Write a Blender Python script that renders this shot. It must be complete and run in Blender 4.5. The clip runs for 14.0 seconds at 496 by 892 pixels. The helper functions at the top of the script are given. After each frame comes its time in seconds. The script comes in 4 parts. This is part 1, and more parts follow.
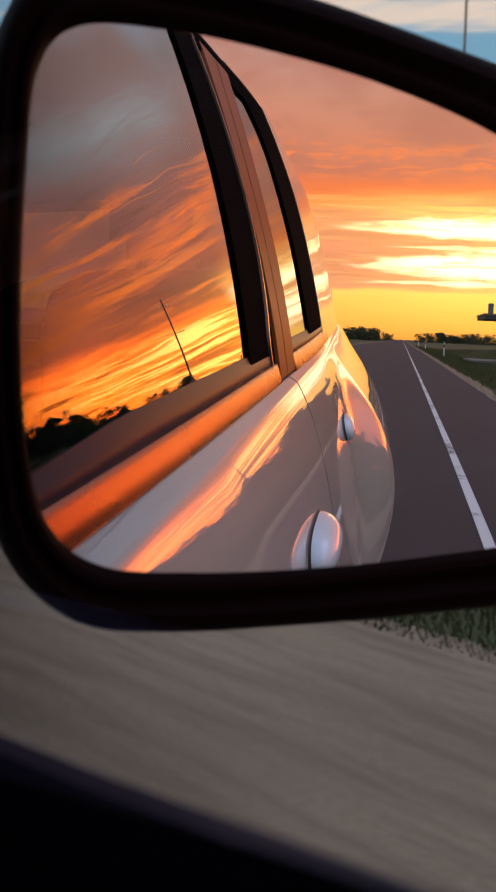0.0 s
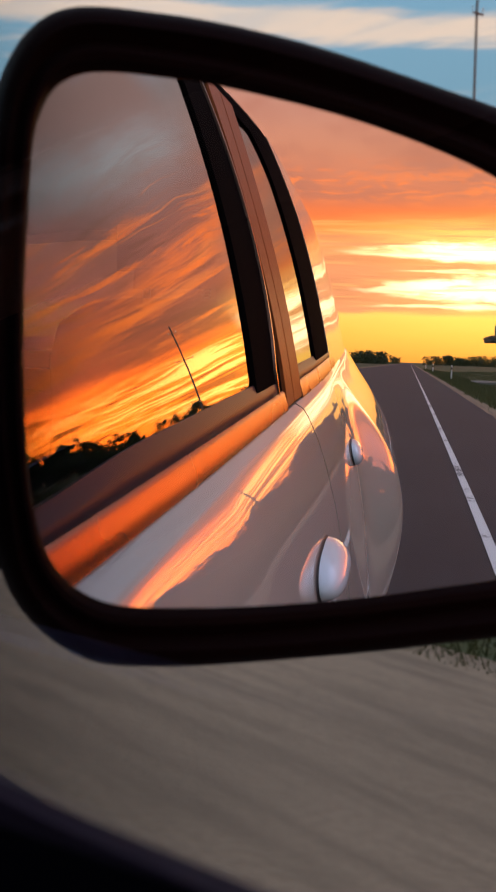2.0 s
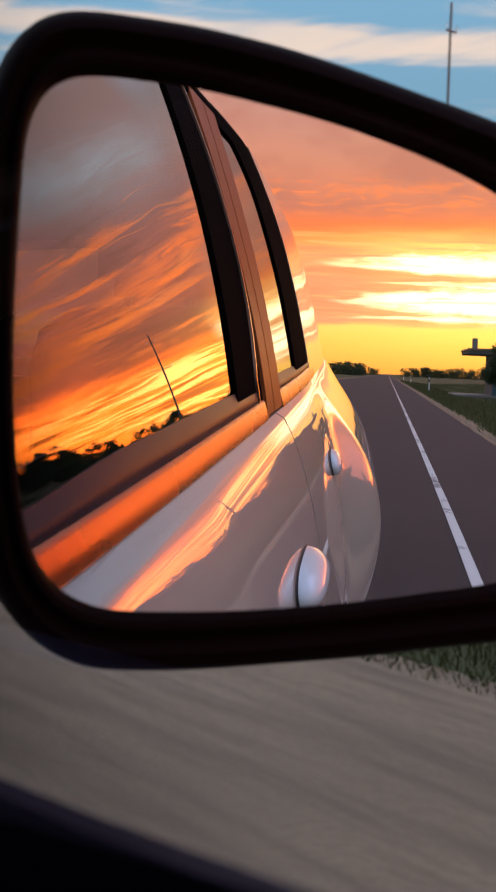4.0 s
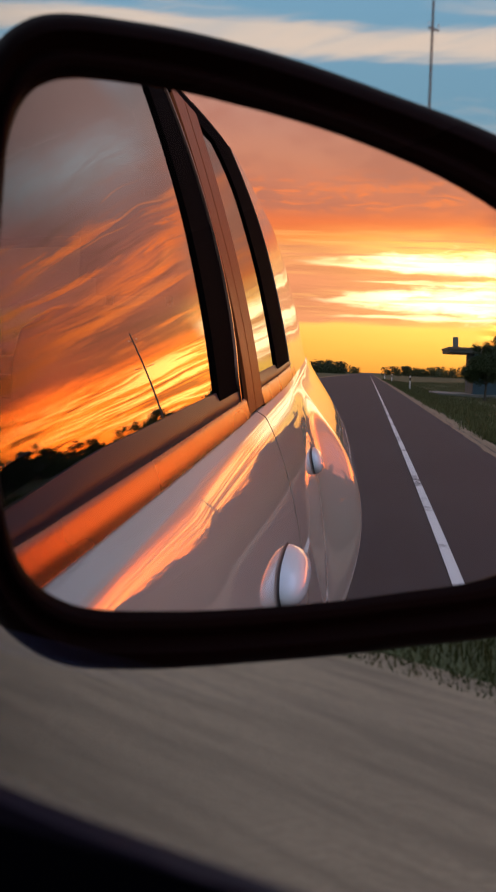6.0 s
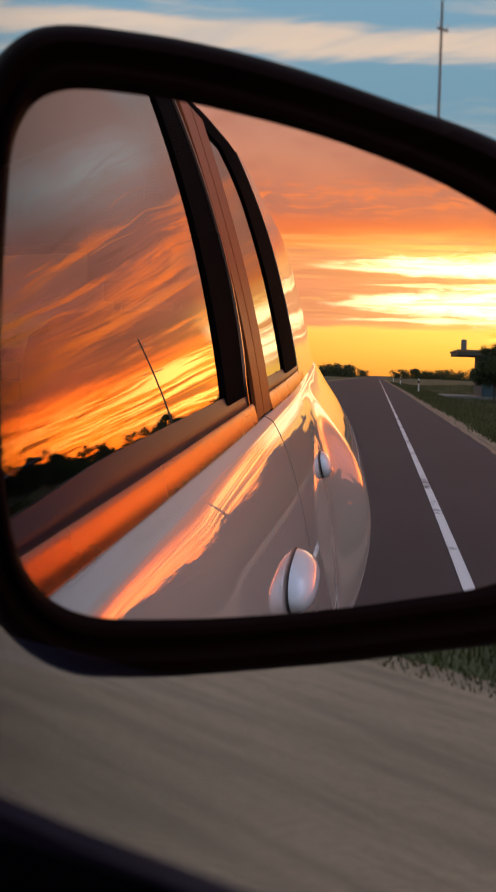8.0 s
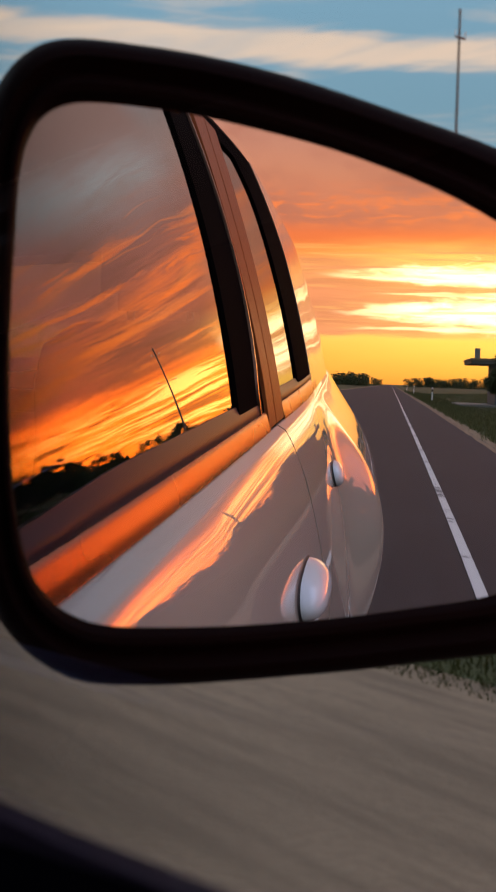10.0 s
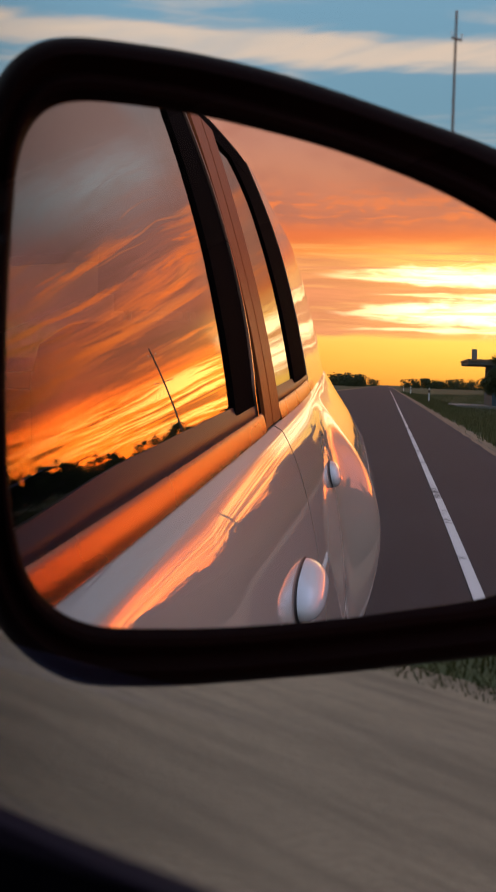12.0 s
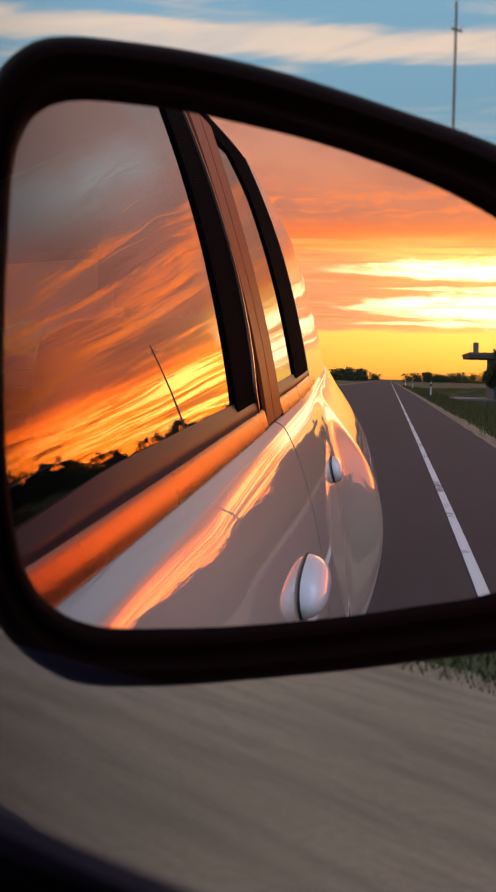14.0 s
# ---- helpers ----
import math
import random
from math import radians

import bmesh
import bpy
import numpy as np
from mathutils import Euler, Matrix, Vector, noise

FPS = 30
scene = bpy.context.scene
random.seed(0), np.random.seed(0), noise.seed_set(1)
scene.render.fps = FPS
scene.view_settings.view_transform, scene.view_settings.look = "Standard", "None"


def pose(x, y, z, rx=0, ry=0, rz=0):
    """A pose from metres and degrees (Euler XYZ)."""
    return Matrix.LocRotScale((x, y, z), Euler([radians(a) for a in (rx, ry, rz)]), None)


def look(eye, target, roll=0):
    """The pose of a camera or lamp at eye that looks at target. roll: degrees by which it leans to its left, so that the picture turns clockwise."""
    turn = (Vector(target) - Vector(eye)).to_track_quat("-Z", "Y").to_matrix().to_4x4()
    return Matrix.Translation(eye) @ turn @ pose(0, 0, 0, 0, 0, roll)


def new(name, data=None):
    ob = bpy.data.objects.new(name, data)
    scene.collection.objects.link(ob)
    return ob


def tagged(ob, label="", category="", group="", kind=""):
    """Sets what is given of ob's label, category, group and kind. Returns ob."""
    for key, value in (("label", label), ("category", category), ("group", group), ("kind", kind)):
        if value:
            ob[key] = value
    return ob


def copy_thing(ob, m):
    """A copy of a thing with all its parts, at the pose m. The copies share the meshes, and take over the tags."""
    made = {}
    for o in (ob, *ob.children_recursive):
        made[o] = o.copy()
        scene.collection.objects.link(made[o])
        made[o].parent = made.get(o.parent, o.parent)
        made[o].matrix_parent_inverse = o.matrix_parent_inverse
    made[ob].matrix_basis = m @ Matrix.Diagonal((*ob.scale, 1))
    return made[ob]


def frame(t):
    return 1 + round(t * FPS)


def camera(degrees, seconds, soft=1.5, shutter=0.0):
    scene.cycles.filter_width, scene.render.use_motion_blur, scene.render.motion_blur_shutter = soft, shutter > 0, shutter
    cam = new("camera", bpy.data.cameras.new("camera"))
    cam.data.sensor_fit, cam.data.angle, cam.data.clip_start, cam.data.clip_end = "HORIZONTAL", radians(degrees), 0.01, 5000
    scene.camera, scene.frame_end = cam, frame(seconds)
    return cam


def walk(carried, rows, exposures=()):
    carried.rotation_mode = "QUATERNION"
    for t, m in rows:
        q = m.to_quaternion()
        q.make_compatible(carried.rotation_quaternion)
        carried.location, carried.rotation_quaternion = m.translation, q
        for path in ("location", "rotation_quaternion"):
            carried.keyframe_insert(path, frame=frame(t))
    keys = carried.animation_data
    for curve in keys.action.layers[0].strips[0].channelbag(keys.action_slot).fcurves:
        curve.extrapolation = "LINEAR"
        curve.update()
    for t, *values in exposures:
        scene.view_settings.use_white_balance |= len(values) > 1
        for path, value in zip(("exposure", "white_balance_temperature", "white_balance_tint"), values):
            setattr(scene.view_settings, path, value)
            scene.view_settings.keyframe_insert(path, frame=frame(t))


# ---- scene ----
LENS = 23.0
cam = camera(LENS, 14.0, soft=2.0)
# a phone's small aperture, about 2.4 mm wide, focused on what the mirror shows
cam.data.dof.use_dof, cam.data.dof.focus_distance, cam.data.dof.aperture_fstop = True, 0.80, 37.0
# seconds, eye x y z, yaw to the right of straight ahead, pitch, lean
PATH = [
    (0, 0.7530, -0.2616, 1.0608, 35.93, -3.86, 1.97),
    (0.5, 0.7528, -0.2600, 1.0609, 35.84, -3.74, 2.16),
    (1, 0.7511, -0.2639, 1.0634, 35.48, -3.34, 2.13),
    (1.5, 0.7556, -0.2709, 1.0708, 35.17, -3.15, 1.26),
    (2, 0.7531, -0.2685, 1.0668, 35.21, -3.06, 1.42),
    (2.5, 0.7434, -0.2607, 1.0521, 35.48, -3.60, 1.59),
    (3, 0.7418, -0.2644, 1.0496, 35.69, -4.16, 1.60),
    (3.5, 0.7459, -0.2650, 1.0595, 36.09, -3.25, 1.69),
    (3.7, 0.7487, -0.2658, 1.0638, 36.28, -2.50, 1.72),
    (6, 0.7474, -0.2688, 1.0654, 37.36, -2.53, 1.98),
    (6.5, 0.7489, -0.2723, 1.0712, 37.25, -2.30, 1.72),
    (7, 0.7489, -0.2692, 1.0666, 37.25, -2.55, 1.89),
    (7.5, 0.7479, -0.2717, 1.0673, 36.99, -2.50, 1.70),
    (8, 0.7484, -0.2706, 1.0673, 36.82, -2.46, 1.61),
    (8.5, 0.7536, -0.2729, 1.0705, 36.86, -2.29, 1.33),
    (9, 0.7481, -0.2711, 1.0675, 36.41, -2.19, 1.60),
    (9.2, 0.7490, -0.2721, 1.0683, 36.19, -2.19, 1.64),
    (11.3, 0.7500, -0.2750, 1.0668, 35.92, -1.98, 1.56),
    (11.5, 0.7530, -0.2736, 1.0683, 36.18, -1.90, 1.55),
    (12, 0.7501, -0.2729, 1.0677, 36.16, -2.06, 1.67),
    (12.5, 0.7504, -0.2736, 1.0688, 35.95, -2.09, 1.59),
    (13, 0.7511, -0.2711, 1.0687, 36.11, -2.25, 1.74),
    (13.5, 0.7508, -0.2717, 1.0694, 36.12, -2.32, 1.59),
    (14, 0.7515, -0.2729, 1.0691, 36.00, -2.35, 1.14),
]


def eye_pose(x, y, z, yaw, pitch, lean):
    a, p = radians(yaw), radians(pitch)
    way = Vector((math.sin(a) * math.cos(p), math.cos(a) * math.cos(p), math.sin(p)))
    eye = Vector((x, y, z))
    return look(eye, eye + way, lean)


# the phone's own exposure drifts a little on the way
walk(cam, [(t, eye_pose(*r)) for t, *r in PATH],
     [(0, 0.51, 6750, 15), (2, 0.56, 7000, 17), (2.5, 0.65, 6800, 19), (3.5, 0.70, 6650, 18), (6, 0.41, 6850, 16), (7.5, 0.42, 7200, 17), (9, 0.46, 7250, 17), (11.5, 0.40, 7300, 17), (12.5, 0.37, 6850, 14), (14, 0.56, 7100, 17)])


# ---------------------------------------------------------------- node helpers
class Graph:
    """Short hand for building node trees."""

    def __init__(self, tree):
        self.tree = tree
        self.tree.nodes.clear()

    def node(self, kind, operation="", data_type="", blend_type="", interpolation_type=""):
        n = self.tree.nodes.new(kind)
        if data_type:
            n.data_type = data_type
        if operation:
            n.operation = operation
        if blend_type:
            n.blend_type = blend_type
        if interpolation_type:
            n.interpolation_type = interpolation_type
        return n

    def link(self, a, b):
        self.tree.links.new(a, b)

    def feed(self, socket, value):
        if isinstance(value, bpy.types.NodeSocket):
            self.link(value, socket)
        elif isinstance(value, (tuple, list)) and len(value) == 3 and socket.type == "RGBA":
            socket.default_value = (*value, 1)
        else:
            socket.default_value = value

    def math(self, op, a, b=0.0, c=None):
        n = self.node("ShaderNodeMath", operation=op)
        self.feed(n.inputs[0], a)
        self.feed(n.inputs[1], b)
        if c is not None:
            self.feed(n.inputs[2], c)
        return n.outputs[0]

    def mix(self, f, a, b, blend="MIX"):
        n = self.node("ShaderNodeMix", data_type="RGBA", blend_type=blend)
        self.feed(n.inputs[0], f)
        self.feed(n.inputs[6], a)
        self.feed(n.inputs[7], b)
        return n.outputs[2]

    def noise(self, vector, scale, detail=4.0, rough=0.55, distortion=0.0):
        n = self.node("ShaderNodeTexNoise")
        self.feed(n.inputs["Vector"], vector)
        n.inputs["Scale"].default_value = scale
        n.inputs["Detail"].default_value = detail
        n.inputs["Roughness"].default_value = rough
        n.inputs["Distortion"].default_value = distortion
        return n.outputs[0]

    def ramp(self, f, stops):
        n = self.node("ShaderNodeValToRGB")
        while len(n.color_ramp.elements) < len(stops):
            n.color_ramp.elements.new(0.5)
        for e, (at, colour) in zip(n.color_ramp.elements, stops):
            e.position = at
            e.color = (*colour, 1)
        self.feed(n.inputs[0], f)
        return n.outputs[0]

    def smooth(self, v, lo, hi, out_lo=0.0, out_hi=1.0):
        n = self.node("ShaderNodeMapRange", interpolation_type="SMOOTHSTEP")
        self.feed(n.inputs[0], v)
        for k, x in enumerate((lo, hi, out_lo, out_hi)):
            n.inputs[1 + k].default_value = x
        return n.outputs[0]

    def bell(self, v, centre, width):
        d = self.math("DIVIDE", self.math("SUBTRACT", v, centre), width)
        return self.math("EXPONENT", self.math("MULTIPLY", self.math("MULTIPLY", d, d), -1.0))

    def xyz(self, x, y, z):
        n = self.node("ShaderNodeCombineXYZ")
        for k, v in enumerate((x, y, z)):
            self.feed(n.inputs[k], v)
        return n.outputs[0]


# ---------------------------------------------------------------- sky
def evening_sky():
    world = bpy.data.worlds.new("evening_sky")
    scene.world = world
    world.use_nodes = True
    g = Graph(world.node_tree)
    way = g.node("ShaderNodeTexCoord").outputs["Generated"]
    split = g.node("ShaderNodeSeparateXYZ")
    g.link(way, split.inputs[0])
    x, y, z = split.outputs
    deg = 180 / math.pi
    # azimuth from straight behind the car, positive towards its right side
    az = g.math("MULTIPLY", g.math("ARCTAN2", x, g.math("MULTIPLY", y, -1.0)), deg)
    el = g.math("MULTIPLY", g.math("ARCSINE", z), deg)

    def add(a, b):
        return g.math("ADD", a, b)

    def mul(a, b):
        return g.math("MULTIPLY", a, b)

    def sub(a, b):
        return g.math("SUBTRACT", a, b)

    def scaled(colour, amount):
        n = g.node("ShaderNodeVectorMath", operation="SCALE")
        n.inputs[0].default_value = colour
        g.link(amount, n.inputs["Scale"])
        return n.outputs[0]

    warp = g.noise(g.xyz(mul(az, 0.05), mul(el, 0.16), 0.0), 1.0, 3.0)
    # the layers lie level behind the car and ever more aslant towards the side and above
    lean = mul(g.smooth(el, 6.5, 14.0, 0.18, 0.24), g.math("MAXIMUM", sub(az, 9.0), 0.0))
    lay = add(add(el, lean), mul(sub(warp, 0.5), 2.6))

    def layer(along, high, seed, detail=6.0, rough=0.6, distortion=0.4):
        return g.noise(g.xyz(mul(az, along), mul(lay, high), seed), 1.0, detail, rough, distortion)

    streak = layer(0.10, 0.95, 3.1)
    wisp = layer(0.10, 0.80, 8.4, 7.0, 0.62, 0.5)
    fibre = layer(0.11, 1.9, 14.2, 6.0, 0.65, 0.3)
    big = layer(0.045, 0.26, 5.7, 4.0, 0.55)
    ragged = layer(0.42, 2.1, 21.0, 8.0, 0.68, 0.7)
    soft = g.noise(g.xyz(mul(az, 0.16), mul(el, 0.30), 2.0), 1.0, 4.0, 0.55, 0.3)

    # behind the car: a clear yellow strip, salmon cloud, then mauve
    low = g.math("DIVIDE", add(el, mul(sub(streak, 0.5), 1.2)), 45.0)
    rear = g.ramp(low, [
        (0.0, (0.88, 0.31, 0.050)), (0.045, (0.98, 0.48, 0.085)), (0.072, (1.02, 0.58, 0.12)), (0.082, (0.80, 0.31, 0.145)), (0.145, (0.82, 0.295, 0.135)),
        (0.185, (0.92, 0.39, 0.13)), (0.208, (0.88, 0.27, 0.062)), (0.232, (0.76, 0.165, 0.050)), (0.26, (0.57, 0.175, 0.095)), (0.33, (0.54, 0.215, 0.135)), (0.40, (0.47, 0.225, 0.175)),
        (0.48, (0.34, 0.205, 0.185)), (0.57, (0.25, 0.205, 0.215)), (0.66, (0.27, 0.31, 0.39)), (0.78, (0.33, 0.42, 0.58)), (1.0, (0.36, 0.46, 0.66))])
    # towards the side: fiery below, brown-mauve above
    over = g.math("DIVIDE", add(add(el, mul(g.math("MAXIMUM", sub(az, 9.0), 0.0), g.smooth(el, 12.0, 4.0, 0.0, 0.16))), mul(sub(streak, 0.5), 2.2)), 45.0)
    flank = g.ramp(over, [
        (0.0, (1.05, 0.12, 0.008)), (0.06, (1.12, 0.20, 0.012)), (0.12, (1.12, 0.24, 0.016)), (0.164, (1.05, 0.17, 0.014)), (0.178, (0.30, 0.062, 0.022)), (0.215, (0.20, 0.055, 0.034)),
        (0.26, (0.22, 0.063, 0.043)), (0.31, (0.19, 0.066, 0.052)), (0.38, (0.165, 0.070, 0.058)), (0.45, (0.16, 0.090, 0.080)), (0.64, (0.135, 0.093, 0.085)), (0.78, (0.22, 0.25, 0.33)), (0.90, (0.24, 0.31, 0.43)), (1.0, (0.24, 0.33, 0.48))])
    to_side = g.smooth(add(az, mul(g.smooth(el, 12.0, 19.0), 5.5)), 7.5, 11.0)
    glow = g.mix(to_side, rear, g.mix(1.0, flank, (1.85, 1.80, 1.90), "MULTIPLY"))
    glow = g.mix(mul(to_side, g.smooth(az, 16.0, 28.0)), glow, g.mix(1.0, glow, (3.0, 2.7, 2.9), "MULTIPLY"))

    # behind the car the deck is streaked; soft lit flecks float above it
    edge = add(el, mul(sub(streak, 0.5), 0.5))
    deck = mul(mul(g.smooth(edge, 3.2, 3.5), g.smooth(el, 10.5, 9.0)), g.smooth(fibre, 0.40, 0.62))
    cloud = g.mix(mul(mul(deck, 0.5), g.smooth(az, 11.0, 8.0)), glow, (0.54, 0.185, 0.090))
    dusk = mul(mul(g.smooth(soft, 0.42, 0.64), g.smooth(el, 10.5, 12.0)), mul(g.smooth(az, 10.0, 6.0), g.smooth(el, 25.0, 20.0)))
    cloud = g.mix(mul(dusk, 0.60), cloud, (0.38, 0.145, 0.105))
    fleck = mul(mul(g.smooth(ragged, 0.47, 0.62), g.bell(el, 12.2, 1.3)), g.smooth(az, 10.0, 6.0))
    cloud = g.mix(mul(fleck, 0.85), cloud, (0.86, 0.215, 0.062))

    # towards the side, slanting orange veils and thin lit threads over the dark bank
    bank = mul(to_side, g.smooth(el, 27.0, 22.0))
    above = g.smooth(over, 0.170, 0.200)
    across_ = add(el, mul(0.40, sub(az, 12.0)))
    veil = g.bell(add(across_, mul(sub(wisp, 0.5), 5.0)), 13.2, 1.65)
    veil = mul(veil, g.smooth(fibre, 0.62, 0.36, 0.25, 1.0))
    veil = g.math("MAXIMUM", veil, mul(mul(g.smooth(wisp, 0.53, 0.62), g.smooth(el, 19.0, 16.0)), 0.75))
    cloud = g.mix(mul(mul(mul(veil, above), bank), 0.97), cloud, (1.32, 0.26, 0.040))
    ridge = g.math("ABSOLUTE", sub(layer(0.04, 0.62, 31.0, 2.0, 0.45, 0.0), 0.5))
    broken = mul(g.smooth(g.noise(g.xyz(mul(az, 0.09), mul(lay, 0.40), 41.0), 1.0, 2.0), 0.43, 0.55), g.smooth(el, 21.5, 19.0))
    thread = mul(mul(g.smooth(ridge, 0.055, 0.0), broken), mul(above, bank))
    cloud = g.mix(mul(thread, 0.36), cloud, (1.15, 0.31, 0.075))
    hair = g.math("ABSOLUTE", sub(layer(0.045, 1.25, 52.0, 2.0, 0.45, 0.0), 0.5))
    hair = mul(mul(g.smooth(hair, 0.030, 0.0), g.smooth(wisp, 0.40, 0.56)), mul(mul(above, bank), g.smooth(el, 21.0, 18.5)))
    cloud = g.mix(mul(hair, 0.10), cloud, (0.95, 0.24, 0.060))
    shade = mul(mul(g.smooth(fibre, 0.52, 0.68), above), bank)
    cloud = g.mix(mul(shade, 0.45), cloud, (0.20, 0.070, 0.036))

    # a window of grey-blue sky
    tear = add(el, add(mul(sub(big, 0.5), 5.0), mul(sub(soft, 0.5), 2.5)))
    hole = mul(g.bell(tear, 22.6, 2.6), g.smooth(az, 1.0, 9.0))
    hole = mul(hole, g.smooth(ragged, 0.66, 0.40, 0.70, 1.0))
    cloud = g.mix(mul(hole, 0.95), cloud, (0.33, 0.345, 0.385))
    torn = mul(mul(g.smooth(wisp, 0.50, 0.62), g.bell(el, 21.5, 3.2)), g.smooth(az, 1.0, 9.0))
    cloud = g.mix(mul(torn, 0.28), cloud, (0.24, 0.150, 0.125))

    # the hidden sun lights long tapering gaps in the cloud
    near_sun = g.smooth(az, -4.5, 4.0)

    def gap(height, thin, wide, source, spread, sharp, start):
        half = g.smooth(az, start, 8.0, thin, wide)
        away_ = g.math("ABSOLUTE", g.math("DIVIDE", sub(add(el, mul(sub(source, 0.5), spread)), height), half))
        d = add(sub(1.0, away_), mul(sub(ragged, 0.5), 2.3))
        return mul(g.smooth(d, sharp - 0.15, sharp + 1.0), g.smooth(az, start - 1.0, start + 1.5))

    gaps = g.math("MAXIMUM", gap(7.7, 0.22, 1.10, wisp, 1.6, 0.0, -5.2), gap(5.15, 0.22, 1.50, streak, 1.4, -0.05, -4.2))
    gaps = g.math("MAXIMUM", gaps, mul(gap(3.9, 0.12, 0.36, streak, 0.7, 0.05, -3.0), 0.6))
    gaps = g.math("MAXIMUM", gaps, mul(gap(6.4, 0.08, 0.24, fibre, 0.6, 0.05, -1.0), 0.45))
    shine = mul(mul(gaps, g.math("MULTIPLY_ADD", near_sun, 1.5, 0.5)), g.smooth(az, 8.5, 11.0))
    shine = sub(mul(gaps, g.math("MULTIPLY_ADD", near_sun, 1.5, 0.5)), shine)
    warm = mul(mul(g.smooth(az, -6.0, 5.0), g.smooth(az, 16.0, 9.0)), g.bell(el, 5.6, 3.4))
    # yellow lanes between dark bars low down at the side
    lanes = mul(mul(g.smooth(fibre, 0.515, 0.43), to_side), mul(g.smooth(over, 0.170, 0.140), g.smooth(el, 0.8, 2.6)))
    lanes = mul(lanes, g.smooth(az, 22.0, 11.0, 0.75, 1.0))
    bars = mul(mul(g.smooth(fibre, 0.52, 0.60), to_side), g.smooth(over, 0.175, 0.155))
    cloud = g.mix(mul(bars, 0.8), cloud, (0.46, 0.095, 0.030))
    sunset = g.mix(1.0, cloud, scaled((1.0, 0.86, 0.48), shine), "ADD")
    sunset = g.mix(1.0, sunset, scaled((0.26, 0.165, 0.020), warm), "ADD")
    # the lit upper edge of the cloud deck, and pink and gold lines through it
    lit = mul(mul(g.bell(add(el, mul(sub(wisp, 0.5), 2.0)), 8.9, 0.9), g.smooth(az, -7.0, 5.0)), g.smooth(az, 12.0, 8.5))
    sunset = g.mix(1.0, sunset, scaled((0.42, 0.27, 0.06), lit), "ADD")
    lines = g.noise(g.xyz(mul(az, 0.085), mul(el, 2.6), 71.0), 1.0, 5.0, 0.6, 0.35)
    line_zone = mul(mul(g.smooth(el, 2.9, 3.4), g.smooth(el, 10.8, 9.0)), g.smooth(az, 11.0, 8.0))
    sunset = g.mix(mul(mul(g.smooth(lines, 0.52, 0.66), line_zone), 0.55), sunset, (0.72, 0.245, 0.125))
    sunset = g.mix(mul(mul(g.smooth(lines, 0.46, 0.34), line_zone), 0.45), sunset, (1.05, 0.56, 0.17))
    sunset = g.mix(1.0, sunset, scaled((1.30, 0.92, 0.27), lanes), "ADD")

    # the far side of the sky: blue with long pale bands
    blue = g.ramp(g.math("DIVIDE", el, 60.0), [
        (0.0, (0.30, 0.34, 0.38)), (0.12, (0.17, 0.29, 0.38)), (0.22, (0.13, 0.27, 0.38)), (0.31, (0.14, 0.30, 0.44)), (0.5, (0.35, 0.40, 0.50)), (0.75, (0.44, 0.44, 0.51)), (1.0, (0.42, 0.44, 0.54))])
    wave = g.math("ADD", el, g.math("MULTIPLY", g.math("SUBTRACT", streak, 0.5), 1.3))
    wave = g.math("ADD", wave, g.math("MULTIPLY", g.math("SUBTRACT", az, 140.0), -0.03))
    frayed = g.noise(g.xyz(mul(az, 0.10), mul(el, 0.9), 61.0), 1.0, 6.0, 0.62, 0.5)
    band = g.smooth(add(g.bell(wave, 16.0, 0.9), mul(sub(frayed, 0.5), 1.2)), 0.25, 0.85)
    pale = mul(g.smooth(frayed, 0.52, 0.72), 0.40)
    blue = g.mix(g.math("MAXIMUM", mul(band, g.smooth(wisp, 0.30, 0.62, 0.60, 0.95)), pale), blue, (0.60, 0.49, 0.41))
    away = g.smooth(g.math("ABSOLUTE", g.math("SUBTRACT", az, 8.0)), 40.0, 105.0)
    sky = g.mix(away, sunset, blue)
    # clear evening blue overhead
    sky = g.mix(mul(g.smooth(el, 34.0, 58.0), 0.85), sky, (0.33, 0.46, 0.72))
    # thin clear air behind the cloud
    air = g.node("ShaderNodeTexSky")
    air.sky_type, air.sun_disc = "NISHITA", False
    air.sun_elevation, air.sun_rotation = radians(4.0), radians(172.0)
    clear = g.node("ShaderNodeBackground")
    g.link(air.outputs[0], clear.inputs[0])
    clear.inputs[1].default_value = 0.003
    clouds = g.node("ShaderNodeBackground")
    g.link(sky, clouds.inputs[0])
    clouds.inputs[1].default_value = 1.0
    both = g.node("ShaderNodeAddShader")
    g.link(clear.outputs[0], both.inputs[0])
    g.link(clouds.outputs[0], both.inputs[1])
    g.link(both.outputs[0], g.node("ShaderNodeOutputWorld").inputs[0])


evening_sky()


# ---------------------------------------------------------------- materials
def material(name):
    m = bpy.data.materials.new(name)
    m.use_nodes = True
    g = Graph(m.node_tree)
    out = g.node("ShaderNodeOutputMaterial")
    return m, g, out


